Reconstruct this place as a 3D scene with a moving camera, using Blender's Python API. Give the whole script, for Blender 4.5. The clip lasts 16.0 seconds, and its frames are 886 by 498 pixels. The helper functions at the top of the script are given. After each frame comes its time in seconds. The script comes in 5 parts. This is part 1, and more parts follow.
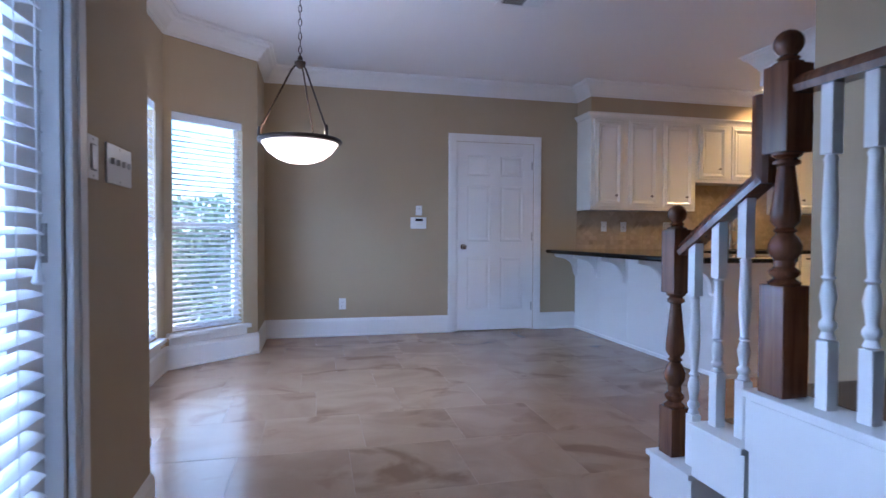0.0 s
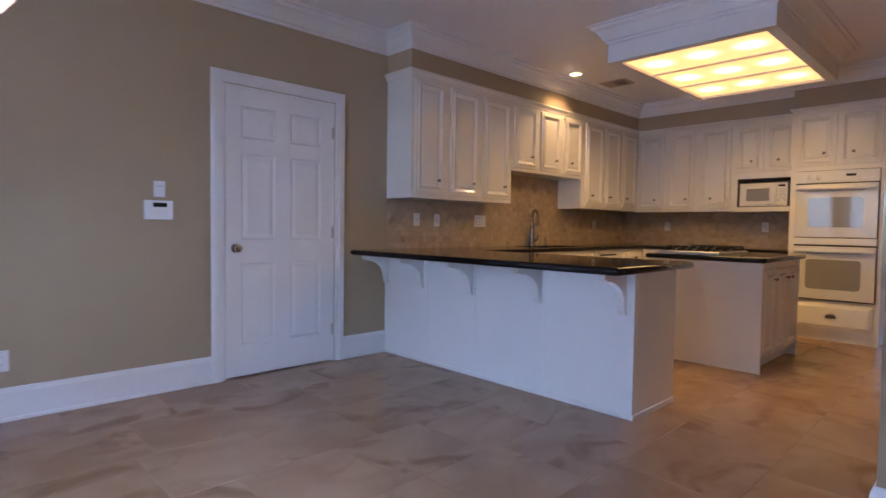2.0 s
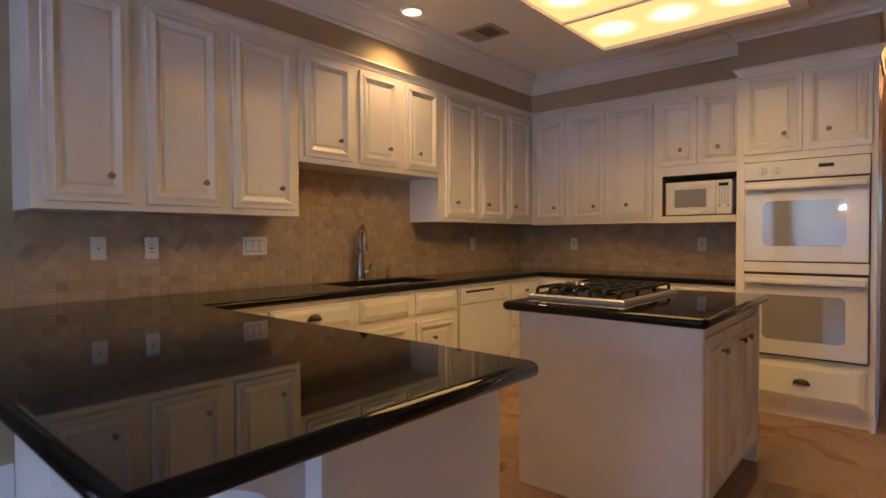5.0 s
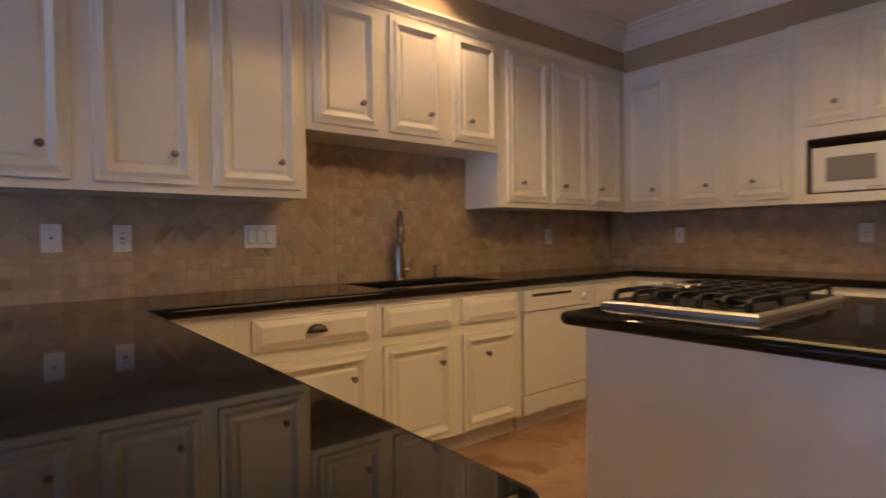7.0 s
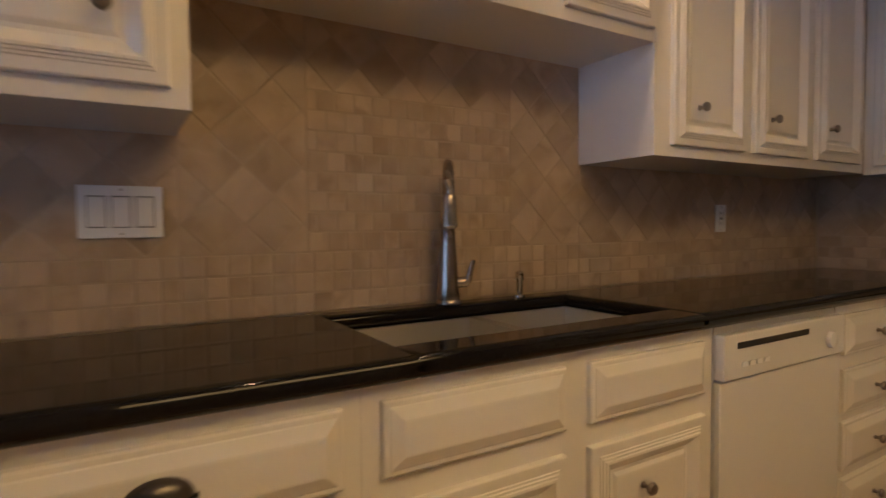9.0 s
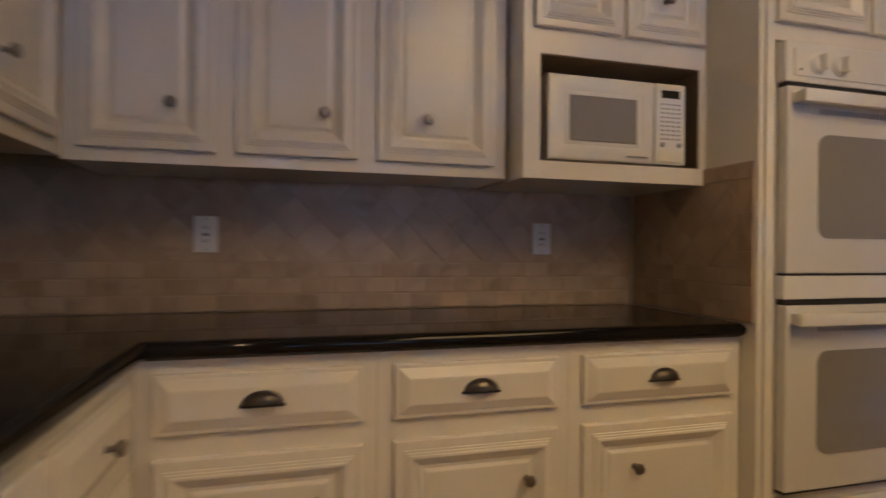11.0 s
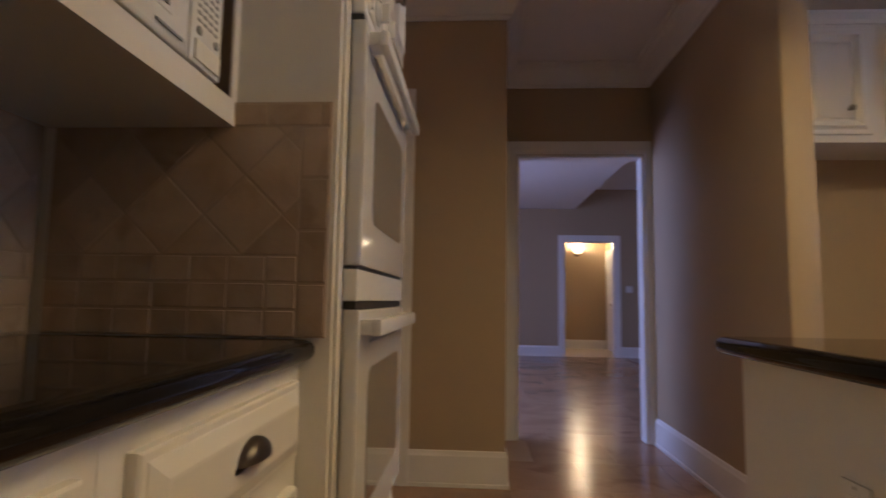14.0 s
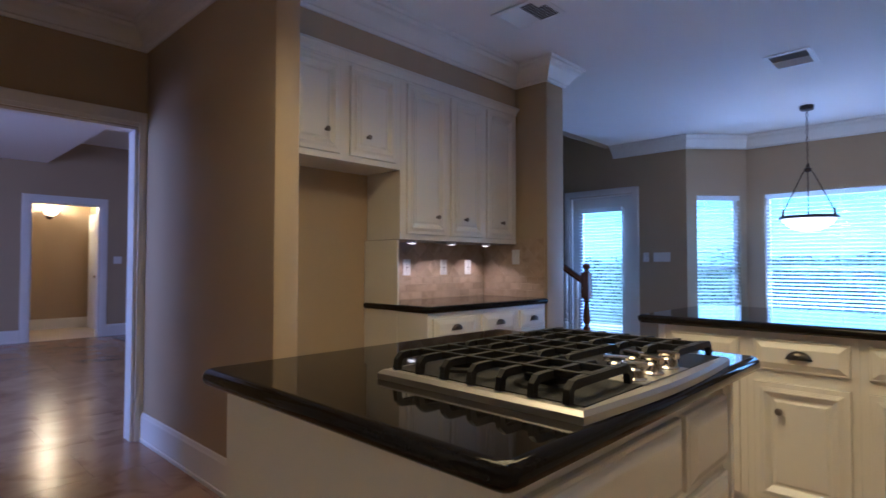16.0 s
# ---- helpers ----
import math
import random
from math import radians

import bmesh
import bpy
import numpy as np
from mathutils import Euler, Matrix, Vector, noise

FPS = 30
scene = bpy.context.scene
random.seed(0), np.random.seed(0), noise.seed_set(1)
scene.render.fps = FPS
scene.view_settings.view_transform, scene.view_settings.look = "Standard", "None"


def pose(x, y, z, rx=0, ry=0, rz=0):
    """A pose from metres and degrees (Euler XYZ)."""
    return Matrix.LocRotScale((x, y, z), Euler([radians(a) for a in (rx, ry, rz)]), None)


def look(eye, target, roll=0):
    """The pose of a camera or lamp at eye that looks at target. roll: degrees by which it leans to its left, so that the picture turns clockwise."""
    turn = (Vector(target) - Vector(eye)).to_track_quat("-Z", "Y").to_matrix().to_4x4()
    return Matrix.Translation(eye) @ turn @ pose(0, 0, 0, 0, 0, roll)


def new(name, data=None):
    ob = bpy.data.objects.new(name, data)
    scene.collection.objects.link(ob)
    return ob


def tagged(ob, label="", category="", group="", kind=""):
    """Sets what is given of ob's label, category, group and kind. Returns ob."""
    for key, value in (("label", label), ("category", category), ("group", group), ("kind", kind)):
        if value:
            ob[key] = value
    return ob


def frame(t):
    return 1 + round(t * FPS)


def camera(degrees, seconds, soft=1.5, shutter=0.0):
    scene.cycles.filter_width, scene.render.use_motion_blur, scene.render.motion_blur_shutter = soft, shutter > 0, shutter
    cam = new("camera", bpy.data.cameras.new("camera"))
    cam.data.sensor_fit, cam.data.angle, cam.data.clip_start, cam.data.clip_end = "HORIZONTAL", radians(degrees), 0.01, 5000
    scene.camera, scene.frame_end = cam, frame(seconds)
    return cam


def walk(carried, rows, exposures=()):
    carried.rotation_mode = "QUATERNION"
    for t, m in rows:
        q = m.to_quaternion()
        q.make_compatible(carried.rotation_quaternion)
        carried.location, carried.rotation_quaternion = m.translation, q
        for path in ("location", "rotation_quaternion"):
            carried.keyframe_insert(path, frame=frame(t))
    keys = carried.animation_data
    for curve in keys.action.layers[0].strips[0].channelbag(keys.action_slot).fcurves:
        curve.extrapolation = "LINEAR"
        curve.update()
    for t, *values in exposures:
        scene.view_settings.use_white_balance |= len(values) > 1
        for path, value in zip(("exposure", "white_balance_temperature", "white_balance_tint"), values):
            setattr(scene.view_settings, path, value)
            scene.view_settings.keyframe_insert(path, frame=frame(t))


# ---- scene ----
cam = camera(78.2, 16.0, soft=1.5, shutter=0.3)

PATH = [
    (0, (-0.003, -0.178, 1.033), (0.451, 1.769, 0.985), 0.3),
    (0.5, (-0.117, 0.281, 1.018), (0.526, 2.174, 0.965), 0.5),
    (1, (-0.099, 0.752, 1.023), (0.698, 2.586, 0.965), 0.4),
    (1.5, (-0.158, 1.26, 1.079), (1.02, 2.875, 0.998), 0.8),
    (2, (-0.046, 1.763, 1.086), (1.341, 3.202, 1.005), 0.8),
    (2.5, (0.138, 2.213, 1.072), (1.774, 3.361, 1.0), 0.7),
    (3, (0.49, 2.486, 1.097), (2.22, 3.488, 1.032), 0.5),
    (3.5, (0.981, 2.492, 1.113), (2.699, 3.514, 1.051), 0.1),
    (4, (1.513, 2.473, 1.167), (3.199, 3.547, 1.097), -0.1),
    (4.5, (1.939, 2.435, 1.185), (3.526, 3.65, 1.127), -0.3),
    (4.7, (2.091, 2.422, 1.197), (3.641, 3.685, 1.15), -0.3),
    (6.8, (2.933, 2.706, 1.169), (4.344, 4.122, 1.11), -0.0),
    (7, (3.058, 2.787, 1.128), (4.311, 4.345, 1.091), -0.7),
    (7.5, (3.355, 3.023, 1.132), (4.38, 4.739, 1.065), -0.2),
    (8, (3.629, 3.338, 1.104), (4.363, 5.198, 1.048), -0.5),
    (8.2, (3.713, 3.495, 1.114), (4.381, 5.379, 1.047), -0.4),
    (10.5, (4.852, 4.69, 1.108), (6.846, 4.868, 1.06), 0.6),
    (11, (5.207, 4.617, 1.096), (7.136, 4.09, 1.095), 0.5),
    (11.5, (5.582, 4.464, 1.237), (7.162, 3.239, 1.192), 0.8),
    (12, (5.869, 4.228, 1.351), (7.139, 2.684, 1.414), 0.4),
    (12.5, (6.064, 4.119, 1.336), (7.191, 2.497, 1.654), 0.6),
    (13, (6.129, 4.191, 1.167), (6.98, 2.411, 1.501), 0.8),
    (13.5, (6.144, 4.355, 1.02), (6.813, 2.497, 1.341), 0.9),
    (14, (6.186, 4.392, 0.968), (6.305, 2.404, 1.153), 0.9),
    (14.5, (6.212, 4.341, 0.994), (5.781, 2.393, 1.123), 0.4),
    (15, (6.173, 4.328, 1.028), (5.307, 2.529, 1.141), 0.3),
    (15.5, (6.156, 4.371, 1.079), (4.943, 2.783, 1.163), 0.1),
    (16, (6.151, 4.34, 1.142), (4.708, 2.955, 1.198), 0.1),
]
walk(cam, [(t, look(eye, target, roll)) for t, eye, target, roll in PATH],
     [(0, 2.01, 5700, 27), (1, 1.9, 6000, 30), (2, 1.84, 6250, 34), (4.6, 1.72, 6480, 34), (8, 1.60, 5760, 31), (10.5, 1.46, 5560, 31), (12.5, 1.40, 5130, 28), (14.5, 1.52, 5020, 28), (16, 1.65, 4560, 23)])

# ---- light ----
world = bpy.data.worlds.new("sky")
scene.world = world
world.use_nodes = True
_wn = world.node_tree.nodes
_sky = _wn.new("ShaderNodeTexSky")
_sky.sky_type, _sky.sun_disc = "NISHITA", False
_sky.sun_elevation, _sky.sun_rotation = radians(48), radians(20)
_tone = _wn.new("ShaderNodeMixRGB")
_tone.blend_type, _tone.inputs[0].default_value, _tone.inputs[2].default_value = "MULTIPLY", 1.0, (0.46, 0.86, 1.0, 1)
world.node_tree.links.new(_sky.outputs[0], _tone.inputs[1])
world.node_tree.links.new(_tone.outputs[0], _wn["Background"].inputs[0])
_wn["Background"].inputs[1].default_value = 0.14
sun = new("sun", bpy.data.lights.new("sun", "SUN"))
sun.data.energy, sun.data.angle, sun.data.color = 3.2, radians(8), (1, 0.95, 0.88)
sun.matrix_world = look((20, 60, 70), (0, 0, 0))

WARM = (1.0, 0.675, 0.205)


def lamp(name, kind, power, at, size=0.1, color=WARM, aim=None, spot=None):
    data = bpy.data.lights.new(name, kind)
    data.energy, data.color = power, color
    if kind == "AREA":
        data.size = size
    else:
        data.shadow_soft_size = size
    if spot:
        data.spot_size, data.spot_blend = radians(spot), 0.6
    ob = new(name, data)
    ob.matrix_world = look(at, aim or (at[0], at[1], at[2] - 1))
    return ob


SKYBLUE = (0.475, 0.71, 1.0)


def daylight(name, power, at, aim, w, h):
    """The sky's light at an opening."""
    ob = lamp(name, "AREA", power, at, w, SKYBLUE, aim)
    ob.data.shape, ob.data.size_y = "RECTANGLE", h
    return ob


daylight("daylight_bay", 2.0, (-1.10, 3.365, 1.13), (0.8, 3.365, 1.13), 1.42, 1.6)
daylight("daylight_bay_south", 1.1, (-0.845, 2.21, 1.13), (-0.145, 2.91, 1.13), 0.5, 1.6)
daylight("daylight_bay_north", 1.2, (-0.795, 4.54, 1.13), (-0.16, 3.77, 1.13), 0.55, 1.6)
daylight("daylight_sky_west", 38, (-2.8, 3.38, 2.78), (0.8, 3.38, 1.1), 2.2, 0.9)
daylight("daylight_sky_south", 26, (-1.55, 1.75, 2.75), (0.3, 3.2, 0.9), 0.9, 0.8)
daylight("daylight_sky_north", 26, (-1.55, 5.0, 2.75), (0.3, 3.5, 0.9), 0.9, 0.8)
daylight("daylight_glass_door", 50, (-2.3, 0.80, 2.8), (0.8, 0.80, 0.9), 1.0, 0.9)
daylight("daylight_patio_bounce", 126, (-2.1, 3.38, 0.0), (0.6, 3.38, 2.9), 1.8, 0.7)
south_light = daylight("daylight_south_room", 20, (8.05, -1.15, 1.5), (5.0, -1.5, 0.8), 1.5, 1.8)
south_light.data.color = (0.64, 0.67, 1.0)
# fill lamp added to brighten the carpeted room from an unseen side opening
daylight("carpet_side_fill", 15, (10.6, 4.5, 1.4), (10.9, 1.5, 1.0), 1.3, 1.5)
daylight("daylight_carpet_room", 20, (12.7, 1.9, 2.75), (10.0, 1.95, 0.5), 1.0, 0.8)

# ---- materials ----
def mat(name, color, rough=0.5, metal=0.0, var=0.08, scale=6.0, bump=0.0, fine=60.0, coat=0.0, island=0.0, spec=0.5, obj=0.0):
    m = bpy.data.materials.new(name)
    m.use_nodes = True
    n, l = m.node_tree.nodes, m.node_tree.links
    b = n["Principled BSDF"]
    b.inputs["Roughness"].default_value, b.inputs["Metallic"].default_value = rough, metal
    b.inputs["Coat Weight"].default_value = coat
    b.inputs["Coat Roughness"].default_value = 0.08
    b.inputs["Specular IOR Level"].default_value = spec
    tc = n.new("ShaderNodeTexCoord")
    big, small = n.new("ShaderNodeTexNoise"), n.new("ShaderNodeTexNoise")
    big.inputs["Scale"].default_value, small.inputs["Scale"].default_value = scale, fine
    big.inputs["Detail"].default_value = 5
    for t in (big, small):
        l.new(tc.outputs["Object"], t.inputs["Vector"])
    mix = n.new("ShaderNodeMixRGB")
    mix.inputs[1].default_value = (*[c * (1 - var) for c in color], 1)
    mix.inputs[2].default_value = (*[min(1, c * (1 + var)) for c in color], 1)
    l.new(big.outputs[0], mix.inputs[0])
    out = mix.outputs[0]
    if obj or island:
        info = n.new("ShaderNodeObjectInfo") if obj else n.new("ShaderNodeNewGeometry")
        hsv, mr = n.new("ShaderNodeHueSaturation"), n.new("ShaderNodeMapRange")
        k = obj or island
        mr.inputs["To Min"].default_value, mr.inputs["To Max"].default_value = 1 - k, 1 + k
        l.new(info.outputs["Random" if obj else "Random Per Island"], mr.inputs["Value"])
        l.new(mr.outputs[0], hsv.inputs["Value"])
        l.new(out, hsv.inputs["Color"])
        out = hsv.outputs[0]
    l.new(out, b.inputs["Base Color"])
    rr = n.new("ShaderNodeMapRange")
    rr.inputs["To Min"].default_value, rr.inputs["To Max"].default_value = max(0.02, rough - 0.05), min(1, rough + 0.07)
    l.new(small.outputs[0], rr.inputs["Value"])
    l.new(rr.outputs[0], b.inputs["Roughness"])
    if bump:
        bp = n.new("ShaderNodeBump")
        bp.inputs["Strength"].default_value, bp.inputs["Distance"].default_value = bump, 0.004
        l.new(small.outputs[0], bp.inputs["Height"])
        l.new(bp.outputs[0], b.inputs["Normal"])
    return m


def glow(name, color, strength):
    m = bpy.data.materials.new(name)
    m.use_nodes = True
    b = m.node_tree.nodes["Principled BSDF"]
    b.inputs["Base Color"].default_value = (*color, 1)
    b.inputs["Emission Color"].default_value = (*color, 1)
    b.inputs["Emission Strength"].default_value = strength
    return m


def stone(name, light, dark, vein, rough, obj=0.12, scale=2.2, bed=1.9, patch=(0.58, 0.72)):
    """Travertine: cloudy beds, darker veins, fine pits; each piece its own tone and its own cut."""
    m = mat(name, light, rough)
    n, l = m.node_tree.nodes, m.node_tree.links
    b = n["Principled BSDF"]
    tc, info = n.new("ShaderNodeTexCoord"), n.new("ShaderNodeObjectInfo")
    add = n.new("ShaderNodeVectorMath")
    mul = n.new("ShaderNodeMath")
    mul.operation, mul.inputs[1].default_value = "MULTIPLY", 37.0
    l.new(info.outputs["Random"], mul.inputs[0])
    l.new(tc.outputs["Object"], add.inputs[0])
    l.new(mul.outputs[0], add.inputs[1])
    mp = n.new("ShaderNodeMapping")
    mp.inputs["Scale"].default_value = (1, bed, 1)
    mp.inputs["Rotation"].default_value = (0, 0, 0.5)
    l.new(add.outputs[0], mp.inputs[0])
    cloud, veins, pits = (n.new("ShaderNodeTexNoise") for _ in range(3))
    for t, s, d, w in ((cloud, scale, 6, 0.8), (veins, scale * 0.9, 7, 1.1), (pits, 90, 2, 0)):
        t.inputs["Scale"].default_value, t.inputs["Detail"].default_value, t.inputs["Distortion"].default_value = s, d, w
        l.new(mp.outputs[0], t.inputs["Vector"])
    ramp = n.new("ShaderNodeValToRGB")
    ramp.color_ramp.elements[0].position, ramp.color_ramp.elements[0].color = 0.36, (*dark, 1)
    ramp.color_ramp.elements[1].position, ramp.color_ramp.elements[1].color = 0.6, (*light, 1)
    l.new(cloud.outputs[0], ramp.inputs[0])
    vr = n.new("ShaderNodeValToRGB")
    vr.color_ramp.elements[0].position, vr.color_ramp.elements[0].color = patch[0], (0, 0, 0, 1)
    vr.color_ramp.elements[1].position, vr.color_ramp.elements[1].color = patch[1], (0.75, 0.75, 0.75, 1)
    l.new(veins.outputs[0], vr.inputs[0])
    mix = n.new("ShaderNodeMixRGB")
    mix.inputs[2].default_value = (*vein, 1)
    l.new(vr.outputs[0], mix.inputs[0])
    l.new(ramp.outputs[0], mix.inputs[1])
    hsv, mr = n.new("ShaderNodeHueSaturation"), n.new("ShaderNodeMapRange")
    mr.inputs["To Min"].default_value, mr.inputs["To Max"].default_value = 1 - obj, 1 + obj
    l.new(info.outputs["Random"], mr.inputs["Value"])
    l.new(mr.outputs[0], hsv.inputs["Value"])
    l.new(mix.outputs[0], hsv.inputs["Color"])
    l.new(hsv.outputs[0], b.inputs["Base Color"])
    bp = n.new("ShaderNodeBump")
    bp.inputs["Strength"].default_value, bp.inputs["Distance"].default_value = 0.12, 0.003
    l.new(pits.outputs[0], bp.inputs["Height"])
    l.new(bp.outputs[0], b.inputs["Normal"])
    return m


def wood(name, a, b_, rough=0.25, coat=0.5, axis=2):
    m = mat(name, a, rough, coat=coat)
    n, l = m.node_tree.nodes, m.node_tree.links
    tc, mp, w = n.new("ShaderNodeTexCoord"), n.new("ShaderNodeMapping"), n.new("ShaderNodeTexNoise")
    s = [28.0, 28.0, 28.0]
    s[axis] = 2.0
    mp.inputs["Scale"].default_value = s
    w.inputs["Scale"].default_value, w.inputs["Detail"].default_value, w.inputs["Distortion"].default_value = 1.6, 6, 0.6
    l.new(tc.outputs["Object"], mp.inputs[0])
    l.new(mp.outputs[0], w.inputs["Vector"])
    r = n.new("ShaderNodeValToRGB")
    r.color_ramp.elements[0].position, r.color_ramp.elements[0].color = 0.3, (*b_, 1)
    r.color_ramp.elements[1].position, r.color_ramp.elements[1].color = 0.7, (*a, 1)
    l.new(w.outputs[0], r.inputs[0])
    l.new(r.outputs[0], n["Principled BSDF"].inputs["Base Color"])
    return m


def glass(name, tint=(1, 1, 1), rough=0.0):
    m = bpy.data.materials.new(name)
    m.use_nodes = True
    b = m.node_tree.nodes["Principled BSDF"]
    b.inputs["Base Color"].default_value = (*tint, 1)
    b.inputs["Transmission Weight"].default_value, b.inputs["Roughness"].default_value, b.inputs["IOR"].default_value = 1, rough, 1.45
    return m


M_WALL = mat("tan_wall_paint", (0.415, 0.322, 0.203), 0.62, var=0.03, scale=1.5, bump=0.12, fine=140)
M_CEIL = mat("ceiling_paint", (0.82, 0.80, 0.78), 0.8, var=0.02, scale=1.0, bump=0.15, fine=120)
M_TRIM = mat("white_trim_paint", (0.78, 0.77, 0.75), 0.35, var=0.02, scale=3, bump=0.03, fine=40)
M_CAB = mat("cream_cabinet_paint", (0.76, 0.73, 0.66), 0.25, var=0.025, scale=3, bump=0.04, fine=45)
M_DARK = mat("shadow_black", (0.015, 0.014, 0.013), 0.6)
M_GRANITE = mat("polished_black_granite", (0.009, 0.008, 0.008), 0.07, var=0.5, scale=160, spec=0.22)
M_KNOB = mat("pewter", (0.22, 0.195, 0.17), 0.34, 0.9, var=0.15, scale=30)
M_STEEL = mat("brushed_steel", (0.44, 0.42, 0.40), 0.40, 1.0, var=0.04, scale=3, fine=8)
M_CHROME = mat("satin_nickel", (0.62, 0.58, 0.53), 0.16, 1.0, var=0.04)
M_SINK = mat("satin_sink_steel", (0.72, 0.70, 0.67), 0.38, 1.0, var=0.05, scale=5, fine=120)
M_TAP = mat("brushed_nickel", (0.36, 0.32, 0.28), 0.2, 1.0, var=0.08, scale=20)
M_IRON = mat("black_cast_iron", (0.012, 0.012, 0.013), 0.58, var=0.2, scale=40, bump=0.2, fine=250, spec=0.3)
M_BRONZE = mat("oil_rubbed_bronze", (0.045, 0.028, 0.02), 0.38, 0.7, var=0.2, scale=30)
M_NICHE = mat("niche_brown", (0.16, 0.115, 0.075), 0.55, var=0.1, scale=8)
M_APPL = mat("white_appliance", (0.74, 0.73, 0.70), 0.22, var=0.015, scale=4)
M_OVEN = mat("white_oven_glass", (0.66, 0.65, 0.63), 0.07, var=0.01, scale=4, coat=0.4)
M_OVENGL = mat("grey_oven_glass", (0.27, 0.26, 0.25), 0.07, var=0.05, scale=2, coat=0.3)
M_LCD = mat("dark_display", (0.02, 0.02, 0.02), 0.15)
M_PLATE = mat("white_plastic", (0.78, 0.78, 0.78), 0.35, var=0.01)
M_ALMOND = mat("almond_plastic", (0.72, 0.69, 0.58), 0.4, var=0.01)
M_GREYMARK = mat("grey_print", (0.25, 0.25, 0.25), 0.6)
M_FLOOR = stone("travertine_floor", (0.375, 0.24, 0.148), (0.305, 0.185, 0.11), (0.205, 0.108, 0.056), 0.19, 0.03, 2.3, 1.3, (0.56, 0.68))
M_FLOOR.node_tree.nodes["Principled BSDF"].inputs["Specular IOR Level"].default_value = 0.3
M_GROUT = mat("floor_grout", (0.33, 0.215, 0.135), 0.5)
M_TILE = stone("tumbled_travertine", (0.48, 0.365, 0.25), (0.385, 0.285, 0.185), (0.29, 0.205, 0.13), 0.34, 0.11, 6)
M_TGROUT = mat("tile_grout", (0.42, 0.325, 0.225), 0.8, var=0.1, scale=40)
M_WOOD = wood("mahogany_stain", (0.185, 0.062, 0.024), (0.10, 0.031, 0.012), 0.3, 0.15)
M_CARPET = mat("beige_carpet", (0.5, 0.44, 0.38), 0.95, var=0.08, scale=60, bump=0.6, fine=400)
M_BLIND = mat("white_blind_slat", (0.80, 0.80, 0.80), 0.42, var=0.015)
_n, _l = M_BLIND.node_tree.nodes, M_BLIND.node_tree.links
_tr, _mx = _n.new("ShaderNodeBsdfTranslucent"), _n.new("ShaderNodeMixShader")
_tr.inputs[0].default_value, _mx.inputs[0].default_value = (0.85, 0.88, 0.92, 1), 0.35
_l.new(_n["Principled BSDF"].outputs[0], _mx.inputs[1])
_l.new(_tr.outputs[0], _mx.inputs[2])
_l.new(_mx.outputs[0], _n["Material Output"].inputs[0])
M_GLASS = glass("window_glass")
M_LENS = glow("prismatic_lens_lit", (1.0, 0.70, 0.26), 0.27)
M_BULB = glow("lit_bulb", (1.0, 0.80, 0.45), 1.6)
M_HALO = glow("bulb_behind_lens", (1.0, 0.76, 0.36), 1.0)
_n, _l = M_HALO.node_tree.nodes, M_HALO.node_tree.links
_tc, _ln, _mr = _n.new("ShaderNodeTexCoord"), _n.new("ShaderNodeVectorMath"), _n.new("ShaderNodeMapRange")
_ln.operation = "LENGTH"
_mr.interpolation_type = "SMOOTHERSTEP"
_mr.inputs["From Min"].default_value, _mr.inputs["From Max"].default_value = 0.02, 0.15
_mr.inputs["To Min"].default_value, _mr.inputs["To Max"].default_value = 1.5, 0.27
_l.new(_tc.outputs["Object"], _ln.inputs[0])
_l.new(_ln.outputs["Value"], _mr.inputs["Value"])
_l.new(_mr.outputs[0], _n["Principled BSDF"].inputs["Emission Strength"])
M_BOWL = glow("lit_alabaster_glass", (1.0, 0.88, 0.74), 0.6)
M_DOME = glow("lit_dome_glass", (1.0, 0.68, 0.28), 1.2)
M_PUCK = glow("lit_puck", (1.0, 0.85, 0.6), 2.0)
M_LEAF = mat("hedge_leaves", (0.15, 0.22, 0.14), 0.5, var=0.4, scale=3, island=0.35)
M_GRASS = mat("lawn", (0.10, 0.15, 0.05), 0.9, var=0.35, scale=2)
M_PATIO = mat("pale_concrete", (0.5, 0.49, 0.47), 0.85, var=0.1, scale=2, bump=0.2)
M_FENCE = mat("weathered_fence", (0.30, 0.26, 0.22), 0.8, var=0.15, scale=4, obj=0.15)
M_REGBACK = mat("register_throat", (0.10, 0.085, 0.07), 0.7)
M_REG = mat("tan_register_enamel", (0.42, 0.36, 0.27), 0.4)


def polish(m, r):
    """An even, hard polish."""
    b = m.node_tree.nodes["Principled BSDF"]
    for k in list(b.inputs["Roughness"].links):
        m.node_tree.links.remove(k)
    b.inputs["Roughness"].default_value = r


polish(M_GRANITE, 0.035)
polish(M_WOOD, 0.27)
polish(M_CAB, 0.21)
for _m in (M_OVENGL, M_OVEN):
    _m.node_tree.nodes["Principled BSDF"].inputs["IOR"].default_value = 1.5 if _m is M_OVEN else 1.8
    _m.node_tree.nodes["Principled BSDF"].inputs["Coat Weight"].default_value = 0.2 if _m is M_OVEN else 0.7
polish(M_OVENGL, 0.03)
polish(M_OVEN, 0.06)

